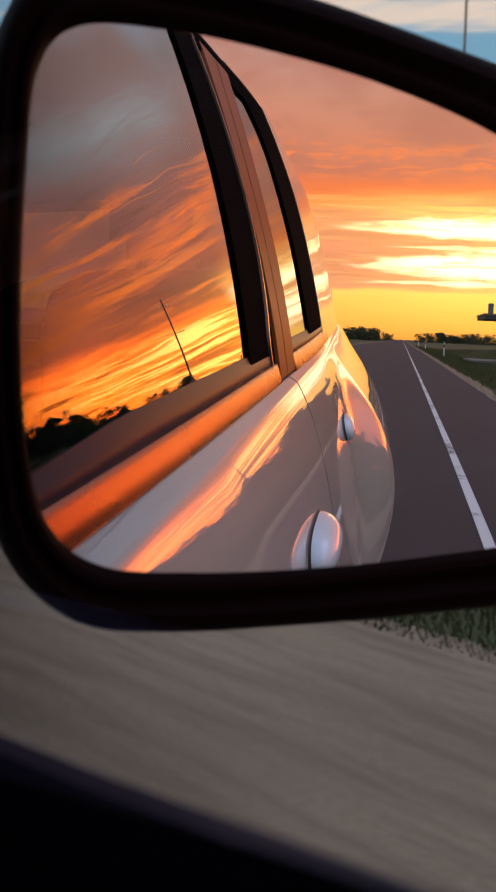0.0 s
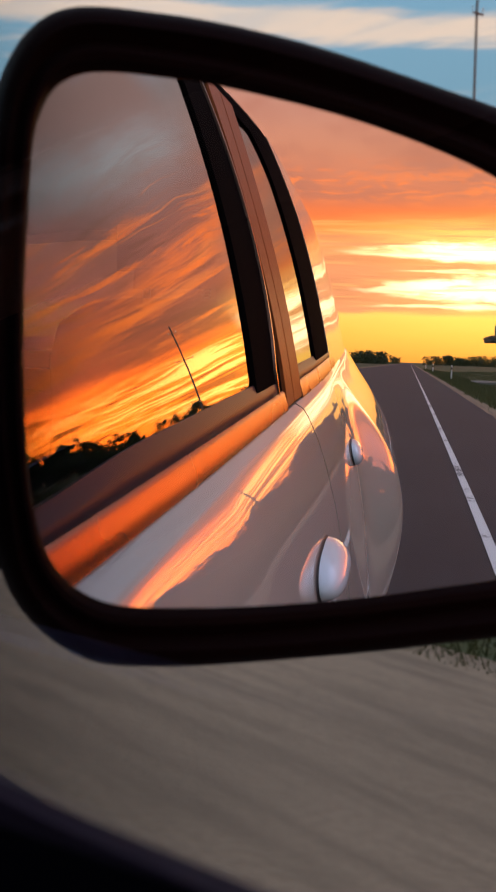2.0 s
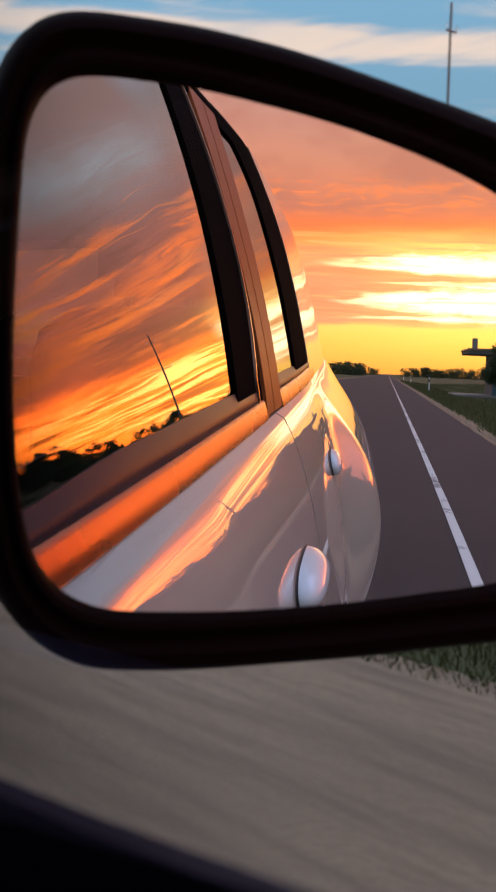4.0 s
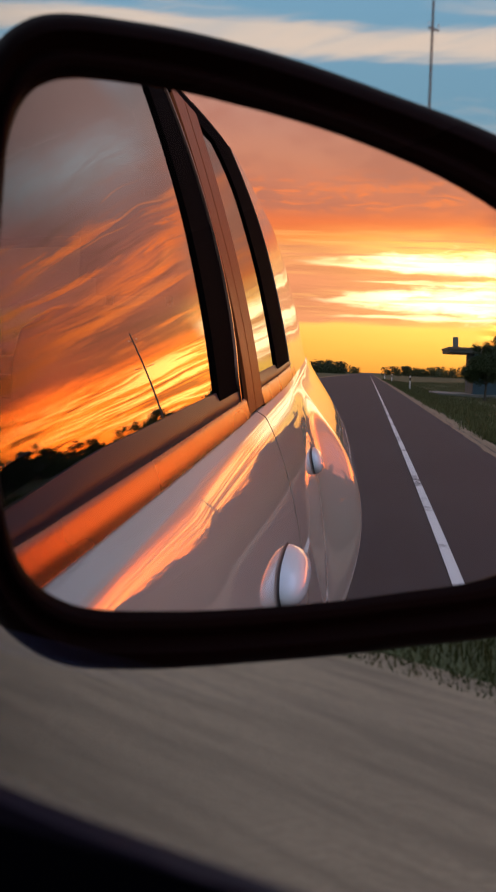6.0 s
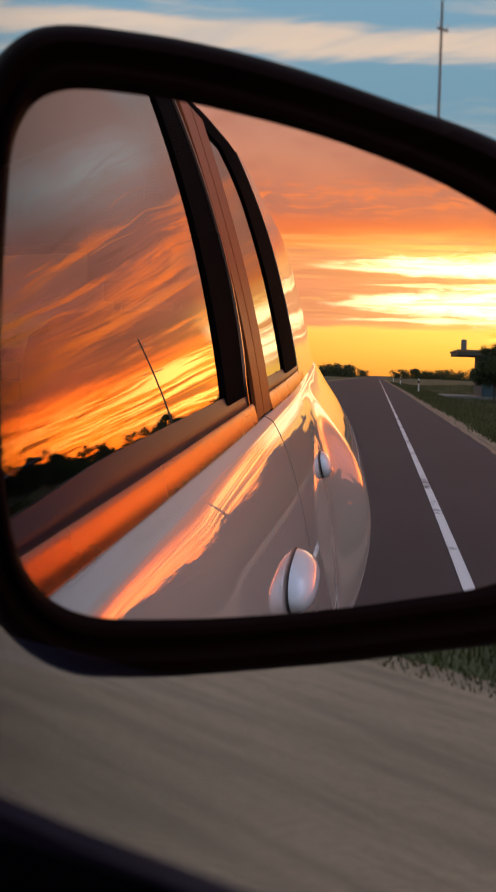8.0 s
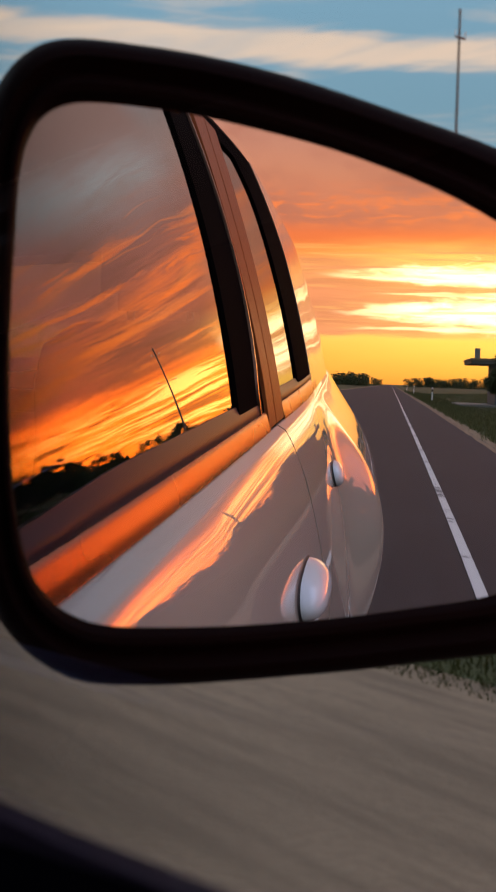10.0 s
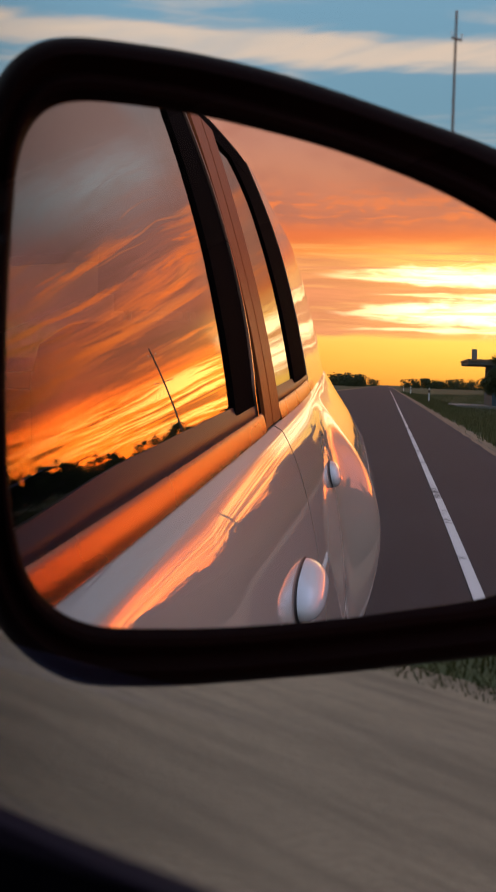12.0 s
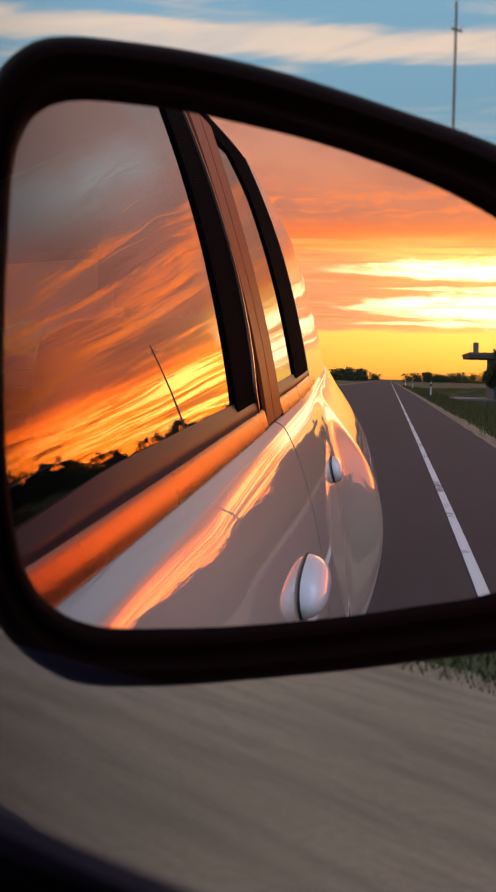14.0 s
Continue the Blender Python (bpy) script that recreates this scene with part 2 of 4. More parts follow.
def surface(name, colour, rough=0.5, metal=0.0, coat=0.0, grain=0.0, grain_scale=200.0, bump=0.0, vary=0.12, spec=0.5, big_scale=3.0, coat_rough=0.03, coat_ior=1.5):
    """A plain surface with variation at two scales and a fine relief."""
    m, g, out = material(name)
    at = g.node("ShaderNodeTexCoord").outputs["Object"]
    coarse, fine = g.noise(at, big_scale, 3.0), g.noise(at, grain_scale, 2.0)
    dark = tuple(c * (1 - vary) for c in colour)
    light = tuple(min(1, c * (1 + vary)) for c in colour)
    c = g.mix(coarse, dark, light)
    c = g.mix(g.math("MULTIPLY", fine, grain), c, tuple(v * 0.6 for v in colour))
    b = g.node("ShaderNodeBsdfPrincipled")
    g.link(c, b.inputs["Base Color"])
    g.feed(b.inputs["Roughness"], g.math("MULTIPLY_ADD", coarse, rough * 0.3, rough * 0.85))
    b.inputs["Metallic"].default_value = metal
    b.inputs["Specular IOR Level"].default_value = spec
    b.inputs["Coat Weight"].default_value = coat
    b.inputs["Coat Roughness"].default_value = coat_rough
    b.inputs["Coat IOR"].default_value = coat_ior
    if bump:
        bm = g.node("ShaderNodeBump")
        bm.inputs["Strength"].default_value = bump
        bm.inputs["Distance"].default_value = 0.001
        g.link(fine, bm.inputs["Height"])
        g.link(bm.outputs[0], b.inputs["Normal"])
    g.link(b.outputs[0], out.inputs[0])
    return m


def mirror_silver():
    m, g, out = material("mirror_silver")
    b = g.node("ShaderNodeBsdfGlossy")
    b.inputs["Color"].default_value = (0.93, 0.92, 0.91, 1)
    b.inputs["Roughness"].default_value = 0.0
    g.link(b.outputs[0], out.inputs[0])
    return m


def car_glass(name, tint, gloss_low, gloss_high):
    """A pane: clear, with a reflection that grows as it is seen along its face."""
    m, g, out = material(name)
    clear, shine = g.node("ShaderNodeBsdfTransparent"), g.node("ShaderNodeBsdfGlossy")
    clear.inputs[0].default_value = (*tint, 1)
    shine.inputs["Roughness"].default_value = 0.0
    face = g.node("ShaderNodeLayerWeight").outputs["Facing"]
    f = g.smooth(face, 0.45, 0.78, gloss_low, gloss_high)
    mixed = g.node("ShaderNodeMixShader")
    g.link(f, mixed.inputs[0])
    g.link(clear.outputs[0], mixed.inputs[1])
    g.link(shine.outputs[0], mixed.inputs[2])
    g.link(mixed.outputs[0], out.inputs[0])
    return m


PLAIN_WHITE = surface("white_handle_paint", (0.62, 0.63, 0.67), 0.4, coat=1.0, vary=0.02, spec=0.2, coat_rough=0.02, big_scale=1.5)
PAINT = surface("white_car_paint", (0.46, 0.40, 0.345), 0.50, metal=0.0, coat=1.0, vary=0.02, spec=0.2, coat_rough=0.0, big_scale=1.5, coat_ior=2.2)
RUBBER = surface("black_rubber", (0.022, 0.020, 0.020), 0.55, grain=0.3, grain_scale=900, bump=0.15)
FRAME_BLACK = surface("black_window_frame", (0.005, 0.0035, 0.0035), 0.8, grain=0.2, grain_scale=500, spec=0.004)
SEAL = surface("dark_belt_rubber", (0.034, 0.022, 0.033), 0.34, grain=0.3, grain_scale=700, bump=0.1, spec=0.13)
# pillar cover: the sunset's orange reflection is put into the base colour
SUNSET_PILLAR = surface("sunset_tinted_pillar", (0.37, 0.092, 0.030), 0.42, vary=0.05, spec=0.08)
# bright metal whose tint holds part of the low sky's orange reflection
SUNSET_CHROME = surface("sunset_tinted_metal", (0.34, 0.175, 0.125), 0.27, metal=1.0, vary=0.05, grain=0.1, grain_scale=400)
HOUSING = surface("black_mirror_plastic", (0.0095, 0.0042, 0.0040), 0.5, grain=0.4, grain_scale=1200, bump=0.2, spec=0.010)
TRIM = surface("black_door_trim", (0.0018, 0.0018, 0.0026), 0.8, grain=0.3, grain_scale=900, bump=0.2, spec=0.0)
PANEL = surface("dark_door_panel", (0.048, 0.057, 0.105), 0.6, grain=0.3, grain_scale=700, bump=0.2, spec=0.05)
CLOTH = surface("dark_seat_cloth", (0.03, 0.03, 0.032), 0.9, grain=0.5, grain_scale=600)
LAMP_CLEAR = surface("clear_lamp_plastic", (0.55, 0.56, 0.58), 0.1, metal=0.3, coat=1.0, vary=0.05)
LAMP_RED = surface("red_lamp_plastic", (0.35, 0.02, 0.02), 0.12, coat=1.0, vary=0.05)
STEEL = surface("grey_wheel_alloy", (0.45, 0.45, 0.46), 0.3, metal=1.0)
TYRE = surface("tyre_rubber", (0.02, 0.02, 0.02), 0.8, grain=0.3, grain_scale=300)
MIRROR = mirror_silver()
GLASS = car_glass("side_window_glass", (0.93, 0.94, 0.93), 0.04, 0.80)
PANE_INNER = car_glass("clear_inner_glass", (0.99, 1.0, 0.99), 0.0, 0.02)
DARK_GLASS = car_glass("tinted_window_glass", (0.16, 0.16, 0.17), 0.05, 0.66)

REAR_GLASS = car_glass("rear_window_glass", (0.32, 0.32, 0.33), 0.04, 0.50)
FAR_GLASS = car_glass("far_window_glass", (0.04, 0.04, 0.045), 0.04, 0.60)


def road_surface(name, colour, tint, grain, along=0.0, rough=0.9, bump=0.5, spec=0.25):
    """Ground: fine grain, patches, and long tracks that run with the road."""
    m, g, out = material(name)
    at = g.node("ShaderNodeTexCoord").outputs["Object"]
    s = g.node("ShaderNodeSeparateXYZ")
    g.link(at, s.inputs[0])
    x, y, _ = s.outputs
    patch = g.noise(at, 0.35, 4.0)
    track = g.noise(g.xyz(g.math("MULTIPLY", x, 7.0), g.math("MULTIPLY", y, 0.7), 0.0), 1.0, 6.0, 0.62)
    fine = g.noise(at, grain, 3.0, 0.7)
    c = g.mix(g.smooth(patch, 0.35, 0.65), colour, tint)
    c = g.mix(g.math("MULTIPLY", g.smooth(track, 0.40, 0.68), along), c, tuple(v * 0.62 for v in tint))
    c = g.mix(g.math("MULTIPLY", g.smooth(fine, 0.40, 0.62), 0.45), c, tuple(v * 0.6 for v in colour))
    b = g.node("ShaderNodeBsdfPrincipled")
    g.link(c, b.inputs["Base Color"])
    b.inputs["Roughness"].default_value = rough
    b.inputs["Specular IOR Level"].default_value = spec
    bm = g.node("ShaderNodeBump")
    bm.inputs["Strength"].default_value = bump
    bm.inputs["Distance"].default_value = 0.008
    g.link(fine, bm.inputs["Height"])
    g.link(bm.outputs[0], b.inputs["Normal"])
    g.link(b.outputs[0], out.inputs[0])
    return m


def line_paint():
    """White road paint, worn through to the asphalt in places."""
    m, g, out = material("worn_road_paint")
    at = g.node("ShaderNodeTexCoord").outputs["Object"]
    wear = g.noise(at, 1.1, 6.0, 0.7)
    crack = g.noise(at, 22.0, 3.0, 0.7)
    worn = g.smooth(g.math("ADD", wear, g.math("MULTIPLY", crack, 0.35)), 0.70, 0.80)
    c = g.mix(worn, (0.56, 0.54, 0.52), (0.075, 0.07, 0.07))
    b = g.node("ShaderNodeBsdfPrincipled")
    g.link(c, b.inputs["Base Color"])
    b.inputs["Roughness"].default_value = 0.7
    g.link(b.outputs[0], out.inputs[0])
    return m


ASPHALT = road_surface("asphalt", (0.031, 0.025, 0.026), (0.039, 0.032, 0.032), 60.0, along=0.55, rough=0.80, bump=0.4, spec=0.25)
GRAVEL = road_surface("pale_gravel", (0.272, 0.196, 0.120), (0.218, 0.157, 0.096), 30.0, along=0.7, bump=0.6)
EARTH = road_surface("grassy_earth", (0.048, 0.058, 0.015), (0.078, 0.078, 0.026), 9.0, along=0.5, bump=0.8)
LINE = line_paint()


def leaf_material(name, a, b_):
    m, g, out = material(name)
    r = g.node("ShaderNodeNewGeometry").outputs["Random Per Island"]
    c = g.mix(r, a, b_)
    b = g.node("ShaderNodeBsdfPrincipled")
    g.link(c, b.inputs["Base Color"])
    b.inputs["Roughness"].default_value = 0.7
    b.inputs["Specular IOR Level"].default_value = 0.2
    g.link(b.outputs[0], out.inputs[0])
    return m


LEAF = leaf_material("dark_leaves", (0.030, 0.044, 0.013), (0.062, 0.074, 0.027))
GRASS = leaf_material("grass_blades", (0.020, 0.032, 0.004), (0.038, 0.047, 0.008))
WEEDS = leaf_material("weeds", (0.070, 0.076, 0.024), (0.125, 0.115, 0.045))
BARK = surface("grey_bark", (0.12, 0.095, 0.075), 0.9, grain=0.6, grain_scale=30, bump=0.6)
POLE_WOOD = surface("weathered_pole_wood", (0.16, 0.14, 0.12), 0.85, grain=0.5, grain_scale=40, bump=0.4)
CONCRETE = surface("painted_concrete", (0.22, 0.21, 0.19), 0.85, grain=0.4, grain_scale=20, bump=0.3)
FASCIA = surface("weathered_brown_board", (0.30, 0.19, 0.12), 0.8, grain=0.5, grain_scale=30, bump=0.3)
KIOSK_BLUE = surface("dull_blue_wall_paint", (0.055, 0.10, 0.125), 0.7, grain=0.4, grain_scale=25, bump=0.2)
SIGN_WHITE = surface("sign_white", (0.7, 0.7, 0.68), 0.5)


# ---------------------------------------------------------------- mesh helpers
def mesh_object(name, bm, mat, smooth=True):
    bmesh.ops.recalc_face_normals(bm, faces=bm.faces)
    me = bpy.data.meshes.new(name)
    bm.to_mesh(me)
    bm.free()
    me.materials.append(mat)
    if smooth:
        me.shade_smooth()
        me.set_sharp_from_angle(angle=radians(38))
    return new(name, me)


def part(name, bm, mat, parent, label="", smooth=True):
    ob = mesh_object(name, bm, mat, smooth)
    ob.parent = parent
    return tagged(ob, label)


def sheet(fx, y0, y1, ny, lo, hi, nz, thick=0.0, crowd=1.0):
    """A panel on the car's side: x from fx(y, z), z from lo(y) to hi(y); thick: folded inwards by that much at its rim;
    crowd: above 1, the rows stand closer towards the top."""
    bm = bmesh.new()
    rows = []
    for i in range(ny + 1):
        y = y0 + (y1 - y0) * i / ny
        col = []
        for k in range(nz + 1):
            z = hi(y) - (hi(y) - lo(y)) * (1 - k / nz) ** crowd
            col.append(bm.verts.new((fx(y, z), y, z)))
        rows.append(col)
    for i in range(ny):
        for k in range(nz):
            bm.faces.new((rows[i][k], rows[i + 1][k], rows[i + 1][k + 1], rows[i][k + 1]))
    if thick:
        inner = {}
        for v in list(bm.verts):
            inner[v] = bm.verts.new((v.co.x - thick, v.co.y, v.co.z))
        for f in list(bm.faces):
            bm.faces.new([inner[v] for v in reversed(f.verts)])
        rim = [rows[i][0] for i in range(ny + 1)] + [rows[ny][k] for k in range(1, nz + 1)]
        rim += [rows[i][nz] for i in range(ny - 1, -1, -1)] + [rows[0][k] for k in range(nz - 1, 0, -1)]
        for a, b in zip(rim, rim[1:] + rim[:1]):
            bm.faces.new((a, b, inner[b], inner[a]))
    return bm


def loft(rings, close_ends=(True, True)):
    """Joins rings of as many points each into a tube."""
    bm = bmesh.new()
    vs = [[bm.verts.new(p) for p in r] for r in rings]
    n = len(rings[0])
    for a, b in zip(vs, vs[1:]):
        for i in range(n):
            bm.faces.new((a[i], a[(i + 1) % n], b[(i + 1) % n], b[i]))
    if close_ends[0]:
        bm.faces.new(vs[0])
    if close_ends[1]:
        bm.faces.new(vs[-1])
    return bm


def spline(points, steps):
    """A closed smooth curve through the control points."""
    n = len(points)
    out = []
    for i in range(n):
        p0, p1, p2, p3 = (Vector(points[(i + k) % n]) for k in (-1, 0, 1, 2))
        for s in range(steps):
            t = s / steps
            out.append(0.5 * (2 * p1 + (p2 - p0) * t + (2 * p0 - 5 * p1 + 4 * p2 - p3) * t * t + (3 * p1 - p0 - 3 * p2 + p3) * t ** 3))
    return out


def box(bm, x0, x1, y0, y1, z0, z1, bevel=0.0):
    made = bmesh.ops.create_cube(bm, size=1.0)
    for v in made["verts"]:
        v.co = Vector(((x0 + x1) / 2 + v.co.x * (x1 - x0), (y0 + y1) / 2 + v.co.y * (y1 - y0), (z0 + z1) / 2 + v.co.z * (z1 - z0)))
    if bevel:
        edges = list({e for v in made["verts"] for e in v.link_edges})
        bmesh.ops.bevel(bm, geom=edges, offset=bevel, segments=2, affect="EDGES")
    return bm


def empty(name, at, label, category, group="", kind=""):
    ob = new(name)
    ob.location = at
    return tagged(ob, label, category, group, kind)


# ---------------------------------------------------------------- ground and road
def ground_sheet(name, xs, ys, zf, mat, label, category, shift=None):
    bm = bmesh.new()
    move = shift or (lambda x, y: x)
    grid = [[bm.verts.new((move(x, y), y, zf(move(x, y), y))) for y in ys] for x in xs]
    for i in range(len(xs) - 1):
        for k in range(len(ys) - 1):
            bm.faces.new((grid[i][k], grid[i + 1][k], grid[i + 1][k + 1], grid[i][k + 1]))
    return tagged(mesh_object(name, bm, mat), label, category, kind="structure")


ROAD_EDGE, GRAVEL_EDGE, LINE_X = 1.98, 4.2, 1.57
LONG = [-3000, -1200, -500, -250, -140, -90, -60, -40, -28, -20, -14, -10, -7, -4, -2, 0, 2, 4, 6, 9, 13, 20, 30, 50, 90, 200, 600, 3000]


def back(y):
    """The verge grows narrower some way behind the car: 0 beside it, 1 behind."""
    return min(1.0, max(0.0, (-1 - y) / 7.0))


def road_edge(y):
    return ROAD_EDGE + 0.94 * back(y)


def gravel_edge(y):
    return GRAVEL_EDGE - 0.9 * back(y)


def field_height(x, y):
    d = max(x - gravel_edge(y), -7.5 - x, 0.0)
    if d == 0:
        return -0.10
    return -0.03 - 0.35 * min(d / 4.0, 1.0) + 0.30 * min(max(d - 6.0, 0) / 10.0, 1.0)


ground_sheet("ground", [-3000, -400, -60, -24, -14, -10, -7.5, GRAVEL_EDGE, 4.6, 5, 6, 7.5, 9, 12, 16, 22, 40, 100, 500, 3000], LONG, field_height, EARTH, "dark green grassy field beside the road at dusk", "ground",
             lambda x, y: x - 0.9 * back(y) if 4 < x < 8 else x)
ground_sheet("road", [-6.4, -2, 0, 1, ROAD_EDGE], LONG, lambda x, y: 0.0, ASPHALT, "grey-brown asphalt country road with fine worn grain", "road", lambda x, y: road_edge(y) + 0.1 if x == ROAD_EDGE else x)
gx = [i / 10 for i in range(11)]
gy = [y for y in LONG if y < -35] + [-35 + 0.25 * i for i in range(200)] + [y for y in LONG if y > 15]


def verge_height(x, y):
    t = max(0.0, (x - road_edge(y)) / (gravel_edge(y) - road_edge(y)))
    return 0.006 - 0.05 * t ** 2 - 0.012 * (t < 0.01)


verge = ground_sheet("gravel_verge", gx, gy, verge_height, GRAVEL, "pale brown gravel verge along the asphalt edge", "verge", lambda t, y: road_edge(y) + (gravel_edge(y) + 0.25 - road_edge(y)) * t)
for v in verge.data.vertices:
    # gravel strewn unevenly over the asphalt's edge
    w = max(0.0, 1 - (v.co.x - road_edge(v.co.y)) / 0.3)
    v.co.x += w * (0.07 * noise.noise((0.0, v.co.y * 0.9, 1.0)) + 0.04 * noise.noise((3.0, v.co.y * 2.7, 1.0)) - 0.08)
ground_sheet("gravel_verge", [-7.7, -7.2, -6.38], LONG, lambda x, y: 0.004 - 0.05 * (x < -7.5), GRAVEL, "pale brown gravel verge along the asphalt edge", "verge")
ground_sheet("edge_line", [LINE_X - 0.036, LINE_X + 0.036], LONG, lambda x, y: 0.005, LINE, "worn white painted edge line on the asphalt", "road marking")


# ---------------------------------------------------------------- the car's shape
BELT = 1.006


def taper(y):
    """How far the side comes in towards the tail and the nose."""
    back, front = max(0.0, -0.7 - y), max(0.0, y - 0.1)
    return -0.003 * back ** 2 - 0.05 * max(0.0, -1.85 - y) ** 2 - 0.05 * front ** 2


def sill_z(y):
    """The lower edge of the side windows."""
    return BELT - 0.003 - 0.066 * y + 0.004 * min(0.0, y + 0.6)


def front_dip(y):
    """How far the window's lower edge sinks beside the mirror's foot."""
    t = min(1.0, max(0.0, (y + 0.23) / 0.15))
    return 0.0075 * t * (0.4 + 0.6 * t * (3 - 2 * t))


def trim_z(y):
    """The top of the inner door trim, which sinks a little towards the front."""
    t, u = min(1.0, max(0.0, (y + 0.42) / 0.34)), min(1.0, max(0.0, (y + 0.20) / 0.18))
    return sill_z(y) + 0.0070 - 0.005 * t * t * (3 - 2 * t) - 0.006 * u * u * (3 - 2 * u) - front_dip(y)


def seal_z(y):
    return 0.980 - 0.067 * y


def chrome_z(y):
    return 0.956 - 0.064 * y


def glass_x(y, z):
    s, t = z - 1.02, min(1.0, max(0.0, (-1.15 - y) / 1.0))
    u = min(1.0, max(0.0, (-0.75 - y) / 0.55))
    return 0.83 - 0.17 * s - (0.28 - 0.10 * u * u * (3 - 2 * u)) * s * s + taper(y) - 0.021 * t * t * (3 - 2 * t)


def skin_x(y, z):
    """The painted side below the windows: a narrow ledge under the windows, then a full, rounded flank."""
    d = max(0.0, chrome_z(y) - z)
    ledge = (0.006 + 0.018 * math.exp(min(0.0, y + 0.1) / 0.45)) / 0.008
    past = (d - 0.006) / 0.0006
    w = min(1.0, max(0.0, (-0.17 - y) / 0.20))
    near = 0.0245 + 0.0084 * w
    fall = 0.215 + 0.125 * min(1.0, max(0.0, (-0.20 - y) / 0.6))
    ledge *= d - 0.0006 * (past if past > 30 else math.log1p(math.exp(past)))
    x = glass_x(y, seal_z(y)) + 0.0105 + ledge + 0.4 * fall * (1 - math.exp(-d / fall)) + (0.245 + 0.095 * w) * near * (1 - math.exp(-d / near))
    # the flare over the rear wheel rises just behind the rear door's handle
    s = min(1.0, max(0.0, (-1.33 - y) / 0.29))
    x += 0.084 * s * s * (3 - 2 * s) * math.exp(-((z - 0.76) / (0.34 if z > 0.76 else 0.27)) ** 2) * (1 - math.exp(-(d / 0.12) ** 2))
    low = max(0.0, 0.60 - z)
    return x - 0.5 * low * low - 0.9 * max(0.0, -2.55 - y) ** 2


CAR_MID = 0.06
car = empty("car", (CAR_MID, -0.6, 0), "white hatchback with black window frames, driving on the road", "car")
car.matrix_world = Matrix.Translation((CAR_MID, -0.6, 0))
HOME = Matrix.Translation((-CAR_MID, 0.6, 0))


def car_part(name, bm, mat, parent=None, label="", smooth=True):
    """Meshes of the car are drawn in the world's metres, then hung on the car."""
    bmesh.ops.transform(bm, matrix=HOME, verts=bm.verts)
    return part(name, bm, mat, parent or car, label, smooth)


def strip(fx, y0, y1, ny, section):
    """A moulding along the car's side: section gives (outward, z) pairs round it at each y."""
    rings = []
    for i in range(ny + 1):
        y = y0 + (y1 - y0) * i / ny
        rings.append([(fx(y) + o, y, z) for o, z in section(y)])
    return loft(rings)


def seal_section(y):
    """A sloping rubber lip from the glass out to the moulding."""
    lo, hi = seal_z(y), sill_z(y) - front_dip(y)
    return [(0.0045, lo), (0.005, lo + 0.003), (0.003, lo + 0.5 * (hi - lo)), (-0.001, hi - 0.004), (-0.0028, hi), (-0.006, hi - 0.001), (-0.012, hi - 0.01), (-0.012, lo)]


def moulding_section(y):
    """A flat bright band with small rounded edges."""
    lo, hi = chrome_z(y), seal_z(y) - 0.0006
    return [(0.0108, lo + 0.0002), (0.0117, lo + 0.0010), (0.0112, lo + 0.005), (0.0087, lo + 0.5 * (hi - lo)), (0.0062, hi - 0.005), (0.0050, hi - 0.002), (0.0030, hi), (-0.015, hi), (-0.015, lo)]


DOOR_CUT = -0.865
# front door
front_door = car_part("front_door", sheet(skin_x, 0.62, DOOR_CUT, 60, lambda y: 0.30, chrome_z, 64, 0.004, 3.0), PAINT, label="pearl white painted front door")
pane = car_part("window_glass", sheet(glass_x, 0.40, -0.690, 30, lambda y: sill_z(y) - 0.02, lambda y: min(1.43, 1.43 - 0.62 * max(0.0, y - 0.02) - 0.25 * max(0, y - 0.02) ** 2), 16, 0.004), GLASS, front_door, "clear side window glass")
pane.visible_shadow = False
# the outer face carries the reflection, the inner face and the rim are clear
pane.data.materials.append(PANE_INNER)
for face in pane.data.polygons:
    face.material_index = 0 if face.index < 30 * 16 else 1
car_part("belt_seal", strip(lambda y: glass_x(y, seal_z(y)), 0.42, -0.742, 30, seal_section), SEAL, front_door, "dark rubber window seal")
car_part("belt_moulding", strip(lambda y: glass_x(y, seal_z(y)), 0.42, -0.79, 30, moulding_section), SUNSET_CHROME, front_door, "bright metal belt moulding with the reflected sunset in its tint")


def band_between(ya, yb, z0, z1, proud, depth, ny=10, nz=30, floor_z=None):
    """A panel on the window plane whose front and rear edges follow curves of the height."""
    bm = bmesh.new()
    front, back = [], []
    for k in range(nz + 1):
        t = k / nz
        row_a, row_b = [], []
        for i in range(ny + 1):
            s = i / ny
            zz = z0 + (z1 - z0) * t
            y = ya(zz) + (yb(zz) - ya(zz)) * s
            zz = max(zz, floor_z(y) if floor_z else sill_z(y) - 0.012)
            row_a.append(bm.verts.new((glass_x(y, zz) + proud, y, zz)))
            row_b.append(bm.verts.new((glass_x(y, zz) + proud - depth, y, zz)))
        front.append(row_a)
        back.append(row_b)
    for k in range(nz):
        for i in range(ny):
            bm.faces.new((front[k][i], front[k][i + 1], front[k + 1][i + 1], front[k + 1][i]))
            bm.faces.new((back[k][i], back[k + 1][i], back[k + 1][i + 1], back[k][i + 1]))
        for i in (0, ny):
            bm.faces.new((front[k][i], front[k + 1][i], back[k + 1][i], back[k][i]))
    for k in (0, nz):
        for i in range(ny):
            bm.faces.new((front[k][i], front[k][i + 1], back[k][i + 1], back[k][i]))
    return bm


def front_frame_y(z):
    return -0.612 - 0.125 * max(0.0, z - 1.02) + 0.04 * max(0.0, z - 1.25)


def strip_y(z):
    """The bright strip bends back on its way up."""
    return -0.735 - 0.05 * (1 - math.exp(-max(0.0, z - 1.06) / 0.09))


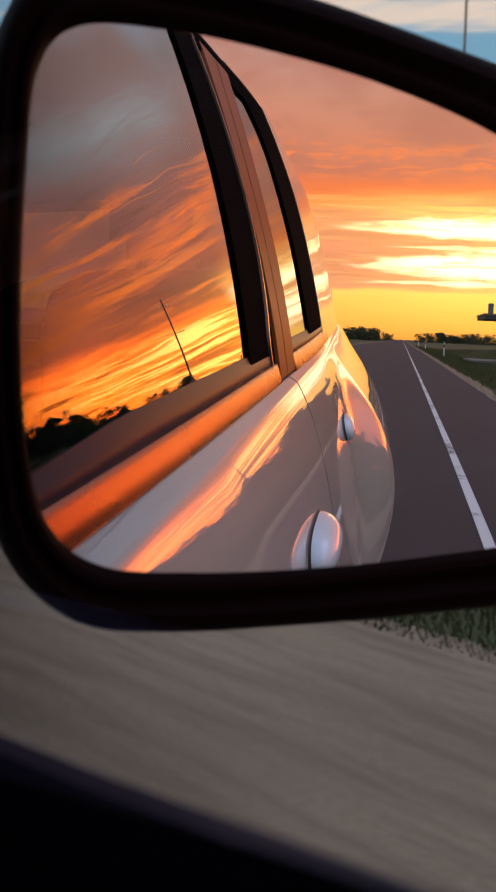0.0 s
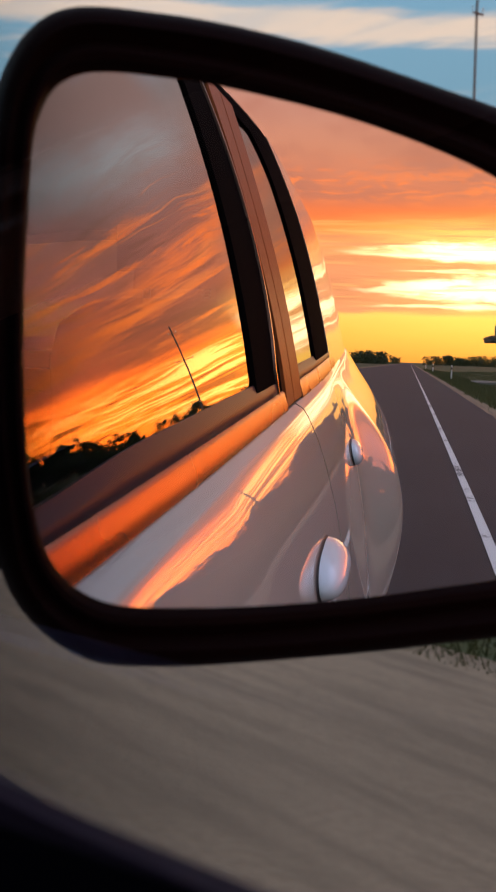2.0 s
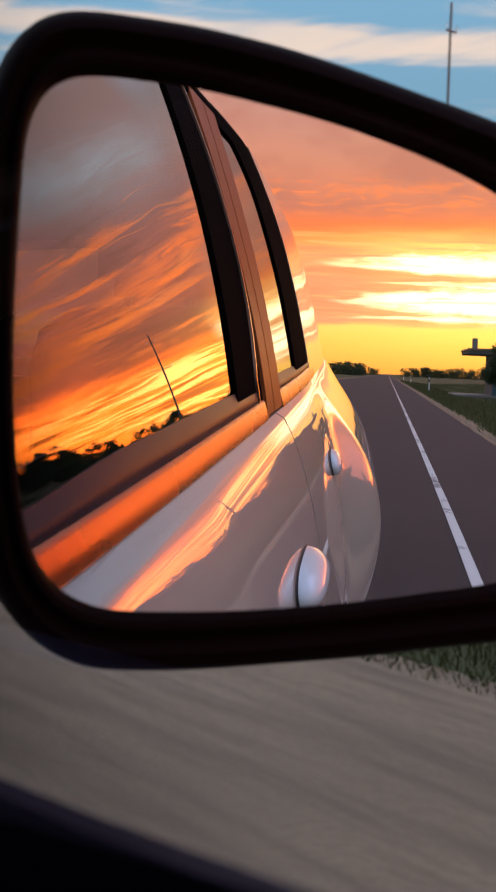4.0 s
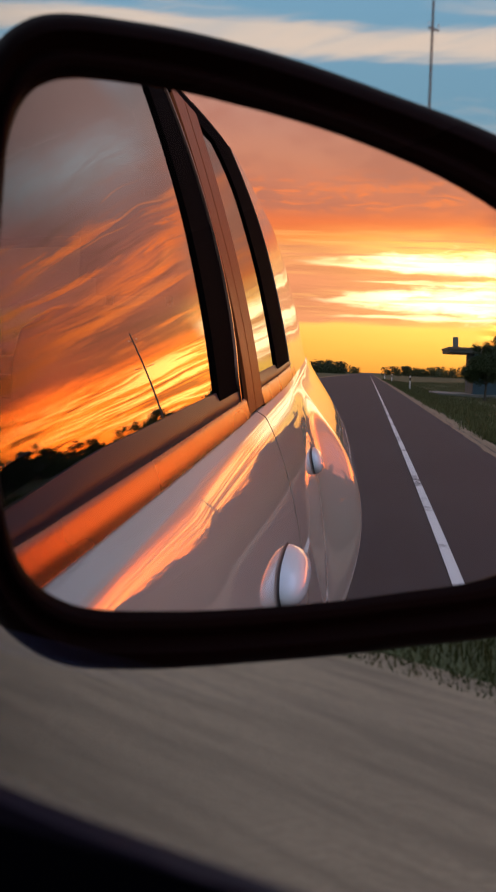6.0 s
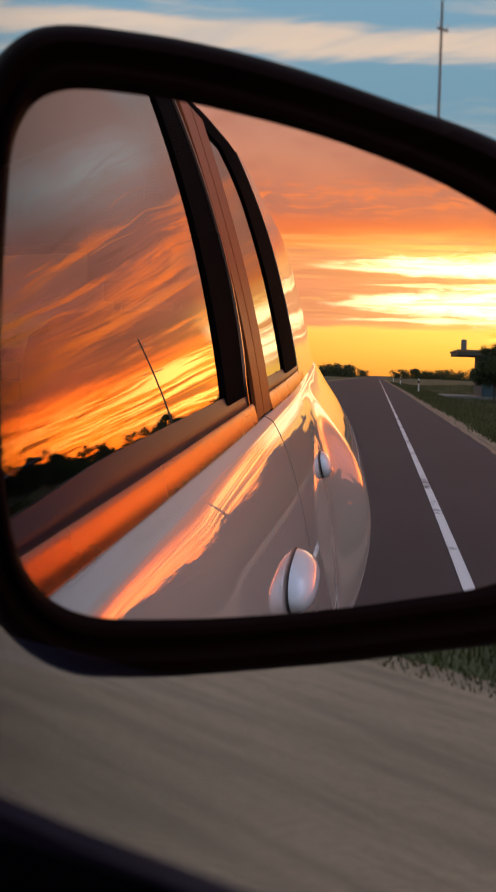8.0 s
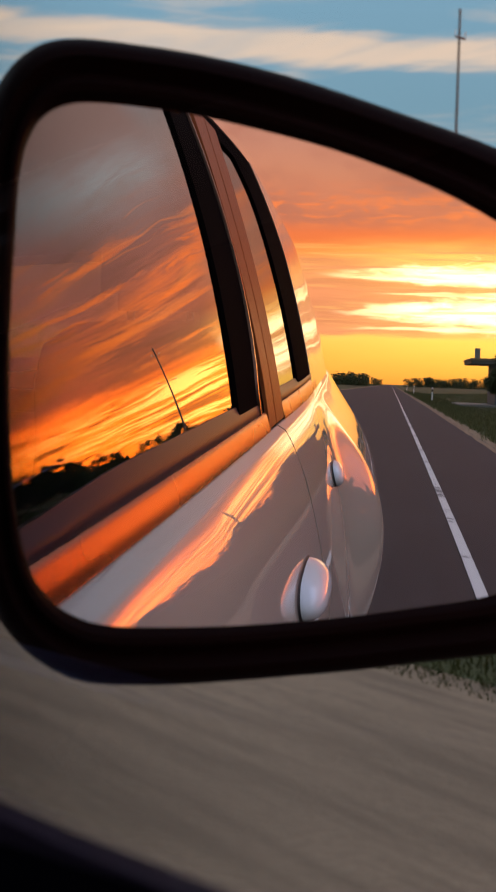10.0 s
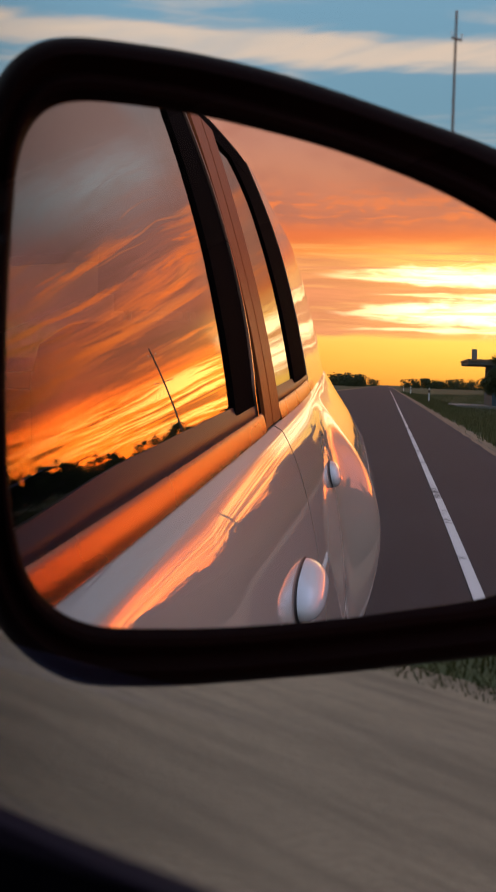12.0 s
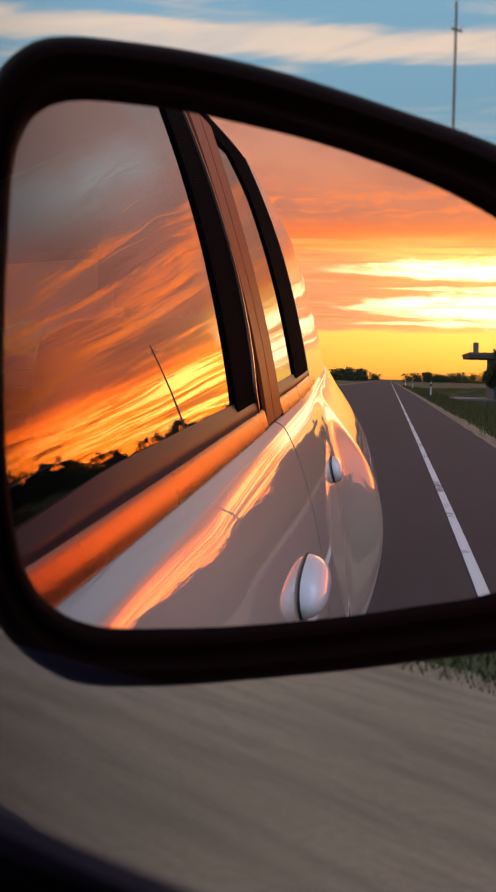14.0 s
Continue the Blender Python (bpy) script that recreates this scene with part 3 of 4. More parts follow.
def cover_y(z):
    return -0.797 - 0.7 * max(0.0, z - 1.2) ** 2


def seam_y(z):
    return -0.860 - 0.9 * max(0.0, z - 1.2) ** 2


def cover_end_y(z):
    return -0.940 - 0.7 * max(0.0, z - 1.2) ** 2


car_part("window_frame", band_between(front_frame_y, strip_y, 0.99, 1.47, 0.004, 0.03), FRAME_BLACK, front_door, "matt black window frame")
car_part("frame_edge", band_between(lambda z: strip_y(z) - 0.0005, lambda z: strip_y(z) - 0.0065, 0.98, 1.47, 0.0075, 0.03, 3, 30, seal_z), SUNSET_CHROME, front_door, "thin bright edge strip")
car_part("frame_gap", band_between(lambda z: strip_y(z) - 0.007, lambda z: cover_y(z) + 0.0005, 0.96, 1.47, 0.001, 0.03, 6, 30, lambda y: chrome_z(y) + 0.012), FRAME_BLACK, front_door, "dark gap behind the frame")
car_part("pillar_cover", band_between(cover_y, lambda z: seam_y(z) + 0.0025, 0.95, 1.47, 0.006, 0.03, 6, 30, lambda y: chrome_z(y) + 0.004), SUNSET_PILLAR, front_door, "dark pillar cover with the sunset's orange sheen in its colour")



def handle(y, z, parent, length, tall=1.0):
    """A pull handle: a painted grip that stands a little off the door, with a dark gap between."""

    def pod(out, rx, rz, long):
        rings = []
        n = 22
        for i in range(n + 1):
            u = -1 + 2 * i / n
            u = math.sin(u * math.pi / 2)
            size = max(0.03, (1 - abs(u) ** 3) ** 0.5)
            yy = y + 0.5 * long * u
            ring_ = []
            for k in range(24):
                a = 2 * math.pi * k / 24
                dz = rz * size * math.sin(a)
                zz = z - 0.10 * (yy - y) + dz
                # the back of the grip follows the door's skin, the front is rounded
                ring_.append((skin_x(yy, zz) + out + rx * size * max(math.cos(a), 0.0), yy, zz))
            rings.append(ring_)
        return loft(rings)

    k = length / 0.175
    car_part("handle_gap", pod(0.0005, 0.0030, 0.0250 * k * tall, length * 1.03), RUBBER, parent, "dark gap behind the grip")
    return car_part("door_handle", pod(0.0030, 0.0290 * k, 0.0240 * k * tall, length * 0.98), PLAIN_WHITE, parent, "white painted pull handle")


handle(-0.672, 0.835, front_door, 0.165)
for name, cut in (("door_seal", DOOR_CUT),):
    car_part(name, sheet(lambda y, z: skin_x(y, z) - 0.010, cut + 0.02, cut - 0.02, 2, lambda y: 0.31, lambda y: chrome_z(y) - 0.003, 30, 0.004), RUBBER, front_door, "black rubber door seal")

# rear door
REAR_CUT = -1.78
rear_door = car_part("rear_door", sheet(skin_x, DOOR_CUT - 0.0075, REAR_CUT, 50, lambda y: 0.30, chrome_z, 64, 0.004, 3.0), PAINT, label="white painted rear door")


def rear_glass_edge(z):
    return -1.20 + 0.4 * max(0.0, z - 1.20) ** 1.5 + 7.0 * max(0.0, z - 1.365) ** 2


def frame_edge_y(z):
    return -1.50 + 6.0 * max(0.0, z - 1.31) ** 2


car_part("pillar_cover", band_between(lambda z: seam_y(z) - 0.0025, cover_end_y, 0.95, 1.47, 0.006, 0.03, 6, 30, lambda y: chrome_z(y) + 0.004), SUNSET_PILLAR, rear_door, "dark pillar cover with the sunset's orange sheen in its colour")
car_part("window_glass", band_between(lambda z: cover_end_y(z) + 0.02, lambda z: rear_glass_edge(z) - 0.02, 1.03, 1.47, 0.0, 0.004), DARK_GLASS, rear_door, "dark tinted rear side glass").visible_shadow = False
car_part("window_frame", band_between(rear_glass_edge, frame_edge_y, 1.03, 1.497, 0.004, 0.03), FRAME_BLACK, rear_door, "matt black window frame")
car_part("belt_seal", strip(lambda y: glass_x(y, seal_z(y)), -0.944, -1.56, 20, seal_section), SEAL, rear_door, "dark rubber window seal")
car_part("belt_moulding", strip(lambda y: glass_x(y, seal_z(y)), -0.944, -1.66, 20, moulding_section), SUNSET_CHROME, rear_door, "bright metal belt moulding with the reflected sunset in its tint")
handle(-1.300, 0.900, rear_door, 0.105, 1.5)
car_part("door_seal", sheet(lambda y, z: skin_x(y, z) - 0.010, REAR_CUT + 0.02, REAR_CUT - 0.02, 2, lambda y: 0.31, lambda y: chrome_z(y) - 0.003, 30, 0.004), RUBBER, rear_door, "black rubber door seal")


# rear quarter, roof, far side, tail and nose
def quarter_x(y, z):
    if z <= chrome_z(y):
        return skin_x(y, z)
    blend = min(1.0, (z - chrome_z(y)) / 0.06)
    return skin_x(y, chrome_z(y)) * (1 - blend) + (glass_x(y, z) + 0.006 - 0.5 * max(0.0, -2.35 - y) ** 2) * blend


car_part("rear_quarter", sheet(skin_x, REAR_CUT - 0.004, -3.02, 50, lambda y: 0.30, chrome_z, 64, 0.004, 3.0), PAINT, label="white rear quarter panel over the wheel")


car_part("rear_pillar", band_between(lambda z: frame_edge_y(z) - 0.004, lambda z: -2.62 + 0.75 * max(0.0, z - 1.1), 1.045, 1.50, 0.0055, 0.02, 24, 30, lambda y: chrome_z(y) - 0.004), PAINT, label="white rear roof pillar")


def across(y, z, side):
    x = quarter_x(y, z) if z < 1.1 else glass_x(y, z)
    return x if side > 0 else 2 * CAR_MID - x


def cross_panel(stations, n=16, crown=0.05, thick=0.01):
    """A panel over the car's whole width: stations of (y, z)."""
    bm = bmesh.new()
    rows, under = [], []
    for y, z in stations:
        a, b = across(y, z, 1) + 0.005, across(y, z, -1) - 0.005
        rows.append([bm.verts.new((a + (b - a) * i / n, y, z + crown * math.sin(math.pi * i / n))) for i in range(n + 1)])
        under.append([bm.verts.new((v.co.x, v.co.y, v.co.z - thick)) for v in rows[-1]])
    for grid, flip in ((rows, False), (under, True)):
        for p, q in zip(grid, grid[1:]):
            for i in range(n):
                bm.faces.new((p[i], p[i + 1], q[i + 1], q[i]))
    return bm


roof_line = [(0.02 - 0.17 * i, 1.472 + 0.02 * math.sin(math.pi * i / 13)) for i in range(14)]
car_part("roof", cross_panel(roof_line), PAINT, label="white painted roof")
car_part("windscreen", cross_panel([(0.02 + 0.09 * i, 1.472 - 0.052 * i) for i in range(9)], crown=0.04, thick=0.005), FAR_GLASS, label="windscreen glass").visible_shadow = False
car_part("bonnet", cross_panel([(0.74 + 0.1 * i, 1.05 - 0.012 * i - 0.004 * i * i) for i in range(10)], crown=0.05), PAINT, label="white bonnet")
car_part("tailgate_top", cross_panel([(-2.19 - 0.055 * i, 1.472 - 0.045 * i) for i in (0, 0.5, 1)], crown=0.03), PAINT, label="white upper edge of the tailgate")
car_part("rear_window", cross_panel([(-2.19 - 0.055 * i, 1.472 - 0.045 * i) for i in (1.05, 2, 3, 4, 5, 6, 7, 8, 8.95)], crown=0.03, thick=0.004), REAR_GLASS, label="tinted rear window").visible_shadow = False
car_part("tailgate", cross_panel([(-2.19 - 0.055 * i, 1.472 - 0.045 * i) for i in range(9, 15)] + [(-2.99, 0.72), (-3.02, 0.5), (-3.0, 0.3)], crown=0.03), PAINT, label="white tailgate")
car_part("front_bumper", cross_panel([(1.62, 0.62), (1.70, 0.5), (1.68, 0.3)], crown=0.02), PAINT, label="white front bumper")
bm = sheet(skin_x, 1.70, 0.626, 30, lambda y: 0.30, chrome_z, 24, 0.004)
car_part("front_wing", bm, PAINT, label="white front wing")
for y0, y1, name in ((1.70, -3.02, "far_side"),):
    bm = sheet(skin_x, y0, y1, 80, lambda y: 0.30, chrome_z, 20, 0.004)
    bmesh.ops.transform(bm, matrix=Matrix.Translation((2 * CAR_MID, 0, 0)) @ Matrix.Diagonal((-1, 1, 1, 1)), verts=bm.verts)
    car_part("body_side", bm, PAINT, label="white painted body side")
    bm = sheet(glass_x, 0.42, -1.75, 30, chrome_z, lambda y: 1.50 - 0.62 * max(0.0, y - 0.02), 10, 0.004)
    bmesh.ops.transform(bm, matrix=Matrix.Translation((2 * CAR_MID, 0, 0)) @ Matrix.Diagonal((-1, 1, 1, 1)), verts=bm.verts)
    car_part("side_glass", bm, FAR_GLASS, label="dark side glass")
bm = band_between(lambda z: frame_edge_y(z) - 0.004, lambda z: -2.62 + 0.75 * max(0.0, z - 1.1), 1.045, 1.50, 0.007, 0.02, 24, 30)
bmesh.ops.transform(bm, matrix=Matrix.Translation((2 * CAR_MID, 0, 0)) @ Matrix.Diagonal((-1, 1, 1, 1)), verts=bm.verts)
car_part("rear_pillar", bm, PAINT, label="white rear roof pillar")
bm = box(bmesh.new(), -0.68, 0.80, -2.9, 1.5, 0.22, 0.32, 0.03)
car_part("floor_pan", bm, TRIM)
bm = box(bmesh.new(), -0.70, 0.80, 0.12, 0.62, 0.55, 0.99, 0.06)
car_part("dashboard", bm, TRIM, label="dark plastic dashboard")


def seat(mid):
    """A front seat: a cushion, a waisted backrest with broad shoulders, and a headrest on two posts."""
    rings = []
    for z, half, deep in ((0.46, 0.20, 0.10), (0.50, 0.23, 0.13), (0.70, 0.215, 0.13), (0.92, 0.215, 0.12), (1.06, 0.235, 0.11), (1.13, 0.225, 0.10), (1.17, 0.17, 0.07), (1.18, 0.10, 0.03)):
        lean = -0.20 * (z - 0.46)
        rings.append([(mid + half * math.copysign(abs(math.cos(a)) ** 0.5, math.cos(a)), -1.08 + lean + 0.5 * deep * math.copysign(abs(math.sin(a)) ** 0.6, math.sin(a)), z) for a in (2 * math.pi * k / 28 for k in range(28))])
    back_ = car_part("seat", loft(rings), CLOTH, label="dark cloth front seat")
    car_part("seat_cushion", box(bmesh.new(), mid - 0.25, mid + 0.25, -1.02, -0.54, 0.32, 0.50, 0.06), CLOTH, back_)
    car_part("headrest", box(bmesh.new(), mid - 0.12, mid + 0.12, -1.29, -1.20, 1.20, 1.36, 0.035), CLOTH, back_)
    for u in (-0.06, 0.06):
        car_part("headrest_post", box(bmesh.new(), mid + u - 0.006, mid + u + 0.006, -1.25, -1.238, 1.15, 1.21, 0.002), STEEL, back_)


for mid in (-0.32, 0.545):
    seat(mid)
car_part("headliner", cross_panel([(y + 0.01, z - 0.03) for y, z in roof_line], crown=0.04, thick=0.012), CLOTH, label="dark roof lining")
car_part("roof_rail", sheet(lambda y, z: glass_x(y, z) + 0.0045, 0.05, -1.24, 26, lambda y: 1.455, lambda y: 1.488, 4, 0.03), FRAME_BLACK, label="black frame above the windows")
bm = box(bmesh.new(), -0.62, 0.72, -2.25, -2.02, 0.45, 1.02, 0.07)
car_part("rear_bench", bm, CLOTH, label="dark cloth rear bench")


def wheel(y, side):
    x = 0.80 if side > 0 else 2 * CAR_MID - 0.80
    hub = []
    for o, r in ((-0.10, 0.27), (-0.095, 0.31), (-0.03, 0.318), (0.03, 0.318), (0.095, 0.31), (0.10, 0.27), (0.09, 0.20), (-0.09, 0.20)):
        hub.append([(x + o, y + r * math.cos(a), 0.318 + r * math.sin(a)) for a in (2 * math.pi * k / 32 for k in range(32))])
    tyre = car_part("wheel", loft(hub + hub[:1], (False, False)), TYRE, label="black tyre")
    face = []
    for o, r in ((-0.06, 0.205), (0.08, 0.205), (0.085, 0.19), (0.05, 0.17), (0.065, 0.06), (0.07, 0.02)):
        face.append([(x + o * side, y + r * math.cos(a), 0.318 + r * math.sin(a)) for a in (2 * math.pi * k / 32 for k in range(32))])
    car_part("rim", loft(face), STEEL, tyre, "grey alloy rim")


for y in (1.05, -2.15):
    for side in (1, -1):
        wheel(y, side)


def mirrored(bm):
    """The same on the car's other side."""
    bmesh.ops.transform(bm, matrix=Matrix.Translation((2 * CAR_MID, 0, 0)) @ Matrix.Diagonal((-1, 1, 1, 1)), verts=bm.verts)
    return bm


def wheel_arch(y0):
    """A dark lip round the wheel's opening, on the body's skin."""
    rings = []
    for i in range(33):
        a = math.pi * (-0.06 + 1.12 * i / 32)
        ring_ = []
        for r, out in ((0.335, 0.001), (0.335, 0.008), (0.350, 0.010), (0.368, 0.006), (0.368, 0.001)):
            y, z = y0 + r * math.cos(a), 0.318 + r * math.sin(a)
            ring_.append((skin_x(y, max(z, 0.30)) + out, y, z))
        rings.append(ring_)
    return loft(rings)


def lamp(y0, y1, z0, z1, back):
    """A lamp unit let into the corner of the body."""
    return sheet(lambda y, z: skin_x(y, z) + 0.006 - 0.12 * ((y - back) / (y1 - y0)) ** 4, y0, y1, 10, lambda y: z0, lambda y: z1, 8, 0.03)


for y in (1.05, -2.15):
    car_part("wheel_arch", wheel_arch(y), RUBBER, label="dark wheel arch lip")
    car_part("wheel_arch", mirrored(wheel_arch(y)), RUBBER, label="dark wheel arch lip")
for flip in (False, True):
    for name, mat, label, span in (("tail_lamp", LAMP_RED, "red tail lamp", (-2.99, -2.74, 0.74, 0.92, -2.74)), ("head_lamp", LAMP_CLEAR, "clear head lamp", (1.69, 1.40, 0.56, 0.70, 1.40))):
        bm = lamp(*span)
        car_part(name, mirrored(bm) if flip else bm, mat, label=label)
bm = bmesh.new()
for k in range(4):
    box(bm, CAR_MID - 0.42, CAR_MID + 0.42, 1.70, 1.725, 0.40 + 0.045 * k, 0.422 + 0.045 * k, 0.004)
car_part("grille", bm, FRAME_BLACK, label="black slatted grille")
bm = box(bmesh.new(), CAR_MID - 0.74, CAR_MID + 0.74, -3.07, -3.025, 0.34, 0.52, 0.02)
car_part("rear_bumper", bm, PAINT, label="white rear bumper")

# inner door trim below the window
def trim_section(y):
    z = trim_z(y)
    return [(-0.0085, z - 0.008), (-0.012, z), (-0.028, z - 0.001), (-0.048, z - 0.008), (-0.052, z - 0.012), (-0.052, z - 0.05), (-0.03, z - 0.06), (-0.0085, z - 0.03)]


def panel_section(y):
    z = trim_z(y)
    return [(-0.0525, z - 0.0125), (-0.056, z - 0.0115), (-0.075, z - 0.022), (-0.095, z - 0.04), (-0.100, z - 0.052), (-0.094, z - 0.060),
            (-0.100, z - 0.070), (-0.115, z - 0.12), (-0.12, z - 0.45), (-0.055, z - 0.45), (-0.0525, z - 0.06)]


car_part("door_trim", strip(lambda y: glass_x(y, seal_z(y)), 0.42, -0.89, 40, trim_section), TRIM, front_door, "black plastic inner window sill")
car_part("door_panel", strip(lambda y: glass_x(y, seal_z(y)), 0.42, -0.89, 40, panel_section), PANEL, front_door, "dark blue-black inner door panel")

# ---------------------------------------------------------------- the wing mirror
M_AT = Vector((0.98, 0.0, 1.08))
M_YAW, M_PITCH, M_RADIUS = radians(22.04), radians(-0.26), 1.30
M_N = Vector((-math.sin(M_YAW) * math.cos(M_PITCH), -math.cos(M_YAW) * math.cos(M_PITCH), math.sin(M_PITCH)))
M_U = Vector((math.cos(M_YAW), -math.sin(M_YAW), 0))
M_V = M_U.cross(-M_N)


def on_mirror(u, v, d=0.0):
    """A place in the mirror's own plane; d: how far it stands out towards the eye."""
    return M_AT + M_U * u + M_V * v + M_N * d


INNER = [(-0.0940, -0.010), (-0.0934, 0.030), (-0.0908, 0.0575), (-0.0800, 0.0694), (-0.0550, 0.0697), (-0.0310, 0.0667), (0.0030, 0.0599), (0.0395, 0.0484),
         (0.0700, 0.0320), (0.0930, 0.008), (0.1010, -0.024), (0.0920, -0.052), (0.0600, -0.0683), (0.0260, -0.0735), (-0.0100, -0.0769), (-0.0440, -0.0783),
         (-0.0700, -0.0768), (-0.0850, -0.0660), (-0.0916, -0.0440)]
OUTER = [(-0.1036, -0.005), (-0.1028, 0.035), (-0.0995, 0.066), (-0.0860, 0.0845), (-0.0560, 0.0864), (-0.0200, 0.0825), (0.0200, 0.0738), (0.0560, 0.0640),
         (0.0900, 0.0480), (0.1150, 0.022), (0.1230, -0.020), (0.1130, -0.062), (0.0800, -0.0835), (0.0265, -0.0902), (-0.0120, -0.0930), (-0.0520, -0.0943),
         (-0.0770, -0.0905), (-0.0950, -0.0720), (-0.1012, -0.0400)]
inner, outer = spline(INNER, 8), spline(OUTER, 8)


def ring(f, d, shrink=1.0, shift=(0, 0)):
    """f: 0 at the glass, 1 at the outer edge."""
    return [on_mirror((a.x + (b.x - a.x) * f) * shrink + shift[0], (a.y + (b.y - a.y) * f) * shrink + shift[1], d) for a, b in zip(inner, outer)]


rim_rings = [ring(-0.25, -0.012), ring(-0.08, -0.010), ring(0.0, -0.002), ring(0.10, 0.001), ring(0.22, 0.0015), ring(0.34, 0.0), ring(0.42, -0.002), ring(0.52, -0.001),
             ring(0.66, 0.002), ring(0.80, 0.001), ring(0.95, -0.002), ring(1.08, -0.007), ring(1.20, -0.018), ring(1.15, -0.035, 0.985), ring(0.95, -0.055, 0.93),
             ring(0.9, -0.075, 0.80), ring(0.8, -0.090, 0.58), ring(0.7, -0.097, 0.30)]
housing = car_part("side_mirror", loft(rim_rings, (False, True)), HOUSING, label="black plastic wing mirror housing")


far_housing = car_part("side_mirror", mirrored(loft(rim_rings, (True, True))), HOUSING, label="black plastic wing mirror housing")


def cap():
    """The convex pane, a piece of a large sphere."""
    bm = bmesh.new()
    centre = M_AT - M_N * M_RADIUS
    n, m = 40, len(inner)
    rows = []
    for i in range(1, n + 1):
        r = 1.045 * i / n
        row = []
        for p in inner:
            flat = M_AT + M_U * (p.x * r) + M_V * (p.y * r)
            row.append(bm.verts.new(centre + (flat - centre).normalized() * M_RADIUS))
        rows.append(row)
    mid = bm.verts.new(M_AT)
    for k in range(m):
        bm.faces.new((mid, rows[0][k], rows[0][(k + 1) % m]))
        for a, b in zip(rows, rows[1:]):
            bm.faces.new((a[k], b[k], b[(k + 1) % m], a[(k + 1) % m]))
    return bm


car_part("mirror_glass", cap(), MIRROR, housing, "convex mirror glass")


def arm():
    """The foot of the mirror: from the door's corner out to the housing."""
    rings = []
    for t, w, h, y, z in ((0.0, 0.075, 0.056, 0.16, 1.050), (0.25, 0.065, 0.050, 0.13, 1.052), (0.5, 0.055, 0.050, 0.105, 1.058), (0.75, 0.05, 0.062, 0.085, 1.070), (1.0, 0.048, 0.082, 0.07, 1.085)):
        x = 0.80 + t * 0.13
        rings.append([(x, y + w * math.copysign(abs(math.cos(a)) ** 0.7, math.cos(a)) * 0.5, z + h * math.copysign(abs(math.sin(a)) ** 0.7, math.sin(a))) for a in (2 * math.pi * k / 24 for k in range(24))])
    return loft(rings)


car_part("mirror_arm", arm(), HOUSING, housing, "black plastic mirror foot")
car_part("mirror_arm", mirrored(arm()), HOUSING, far_housing, "black plastic mirror foot")


# ---------------------------------------------------------------- trees
def tree_mesh(seed, height, spread, clumps, bushy, leaves=110, leaf_size=1.0):
    rng = random.Random(seed)
    wood, leaf = bmesh.new(), []
    trunk_top = height * (0.25 if bushy else 0.5)

    def limb(a, b, r0, r1, n=6):
        axis = (b - a).normalized()
        side = axis.orthogonal().normalized()
        other = axis.cross(side)
        vs = []
        for p, r in ((a, r0), ((a + b) / 2 + side * r0 * 0.4, (r0 + r1) / 2), (b, r1)):
            vs.append([wood.verts.new(p + (side * math.cos(2 * math.pi * k / n) + other * math.sin(2 * math.pi * k / n)) * r) for k in range(n)])
        for p, q in zip(vs, vs[1:]):
            for k in range(n):
                wood.faces.new((p[k], p[(k + 1) % n], q[(k + 1) % n], q[k]))

    limb(Vector((0, 0, -0.2)), Vector((0, 0, trunk_top)), height * 0.028, height * 0.018)
    heads = []
    for k in range(clumps):
        a, r = rng.uniform(0, 2 * math.pi), spread * math.sqrt(rng.random())
        low = height * (0.12 if bushy else 0.34)
        top = height * (1 - 0.45 * (r / spread) ** 2)
        z = low + (top - low) * rng.random() ** 0.75
        p = Vector((r * math.cos(a), r * math.sin(a), z))
        heads.append(p)
        if k % 3 == 0:
            limb(Vector((0, 0, trunk_top * rng.uniform(0.5, 1.0))), p, height * 0.011, height * 0.003, 5)
    verts, faces = [], []
    for p in heads:
        size = height * rng.uniform(0.06, 0.13)
        for _ in range(leaves):
            d = Vector((rng.gauss(0, 1), rng.gauss(0, 1), rng.gauss(0, 0.8)))
            c = p + d * size * 0.55
            n = Vector((rng.gauss(0, 1), rng.gauss(0, 1), rng.gauss(0, 1))).normalized()
            s = n.orthogonal().normalized() * height * leaf_size * rng.uniform(0.012, 0.025)
            t = n.cross(s) * rng.uniform(0.5, 0.9)
            i = len(verts)
            verts += [c + s, c + t, c - s, c - t]
            faces.append((i, i + 1, i + 2, i + 3))
    return wood, verts, faces


def tree(name, seed, height, spread, clumps, bushy, label, category, leaves=110, leaf_size=1.0):
    top = empty(name, (0, 0, 0), label, category)
    wood, verts, faces = tree_mesh(seed, height, spread, clumps, bushy, leaves, leaf_size)
    part("trunk", wood, BARK, top)
    me = bpy.data.meshes.new("crown")
    me.from_pydata([tuple(v) for v in verts], [], faces)
    me.materials.append(LEAF)
    crown = new("crown", me)
    crown.parent = top
    tagged(crown, "dense dark green leaves")
    return top


def plant(proto, spots, group):
    first = True
    for x, y, s, turn in spots:
        m = Matrix.Translation((x, y, field_height(x, y) - 0.03)) @ Matrix.Rotation(radians(turn), 4, "Z")
        ob = proto if first else copy_thing(proto, m)
        if first:
            proto.matrix_basis = m
        ob.scale = (s, s, s)
        tagged(ob, group=group)
        first = False


def at(azimuth, distance):
    """A place behind the car, by the bearing to its right and the distance from the mirror."""
    a = radians(azimuth)
    return 1.0 + distance * math.sin(a), -distance * math.cos(a)


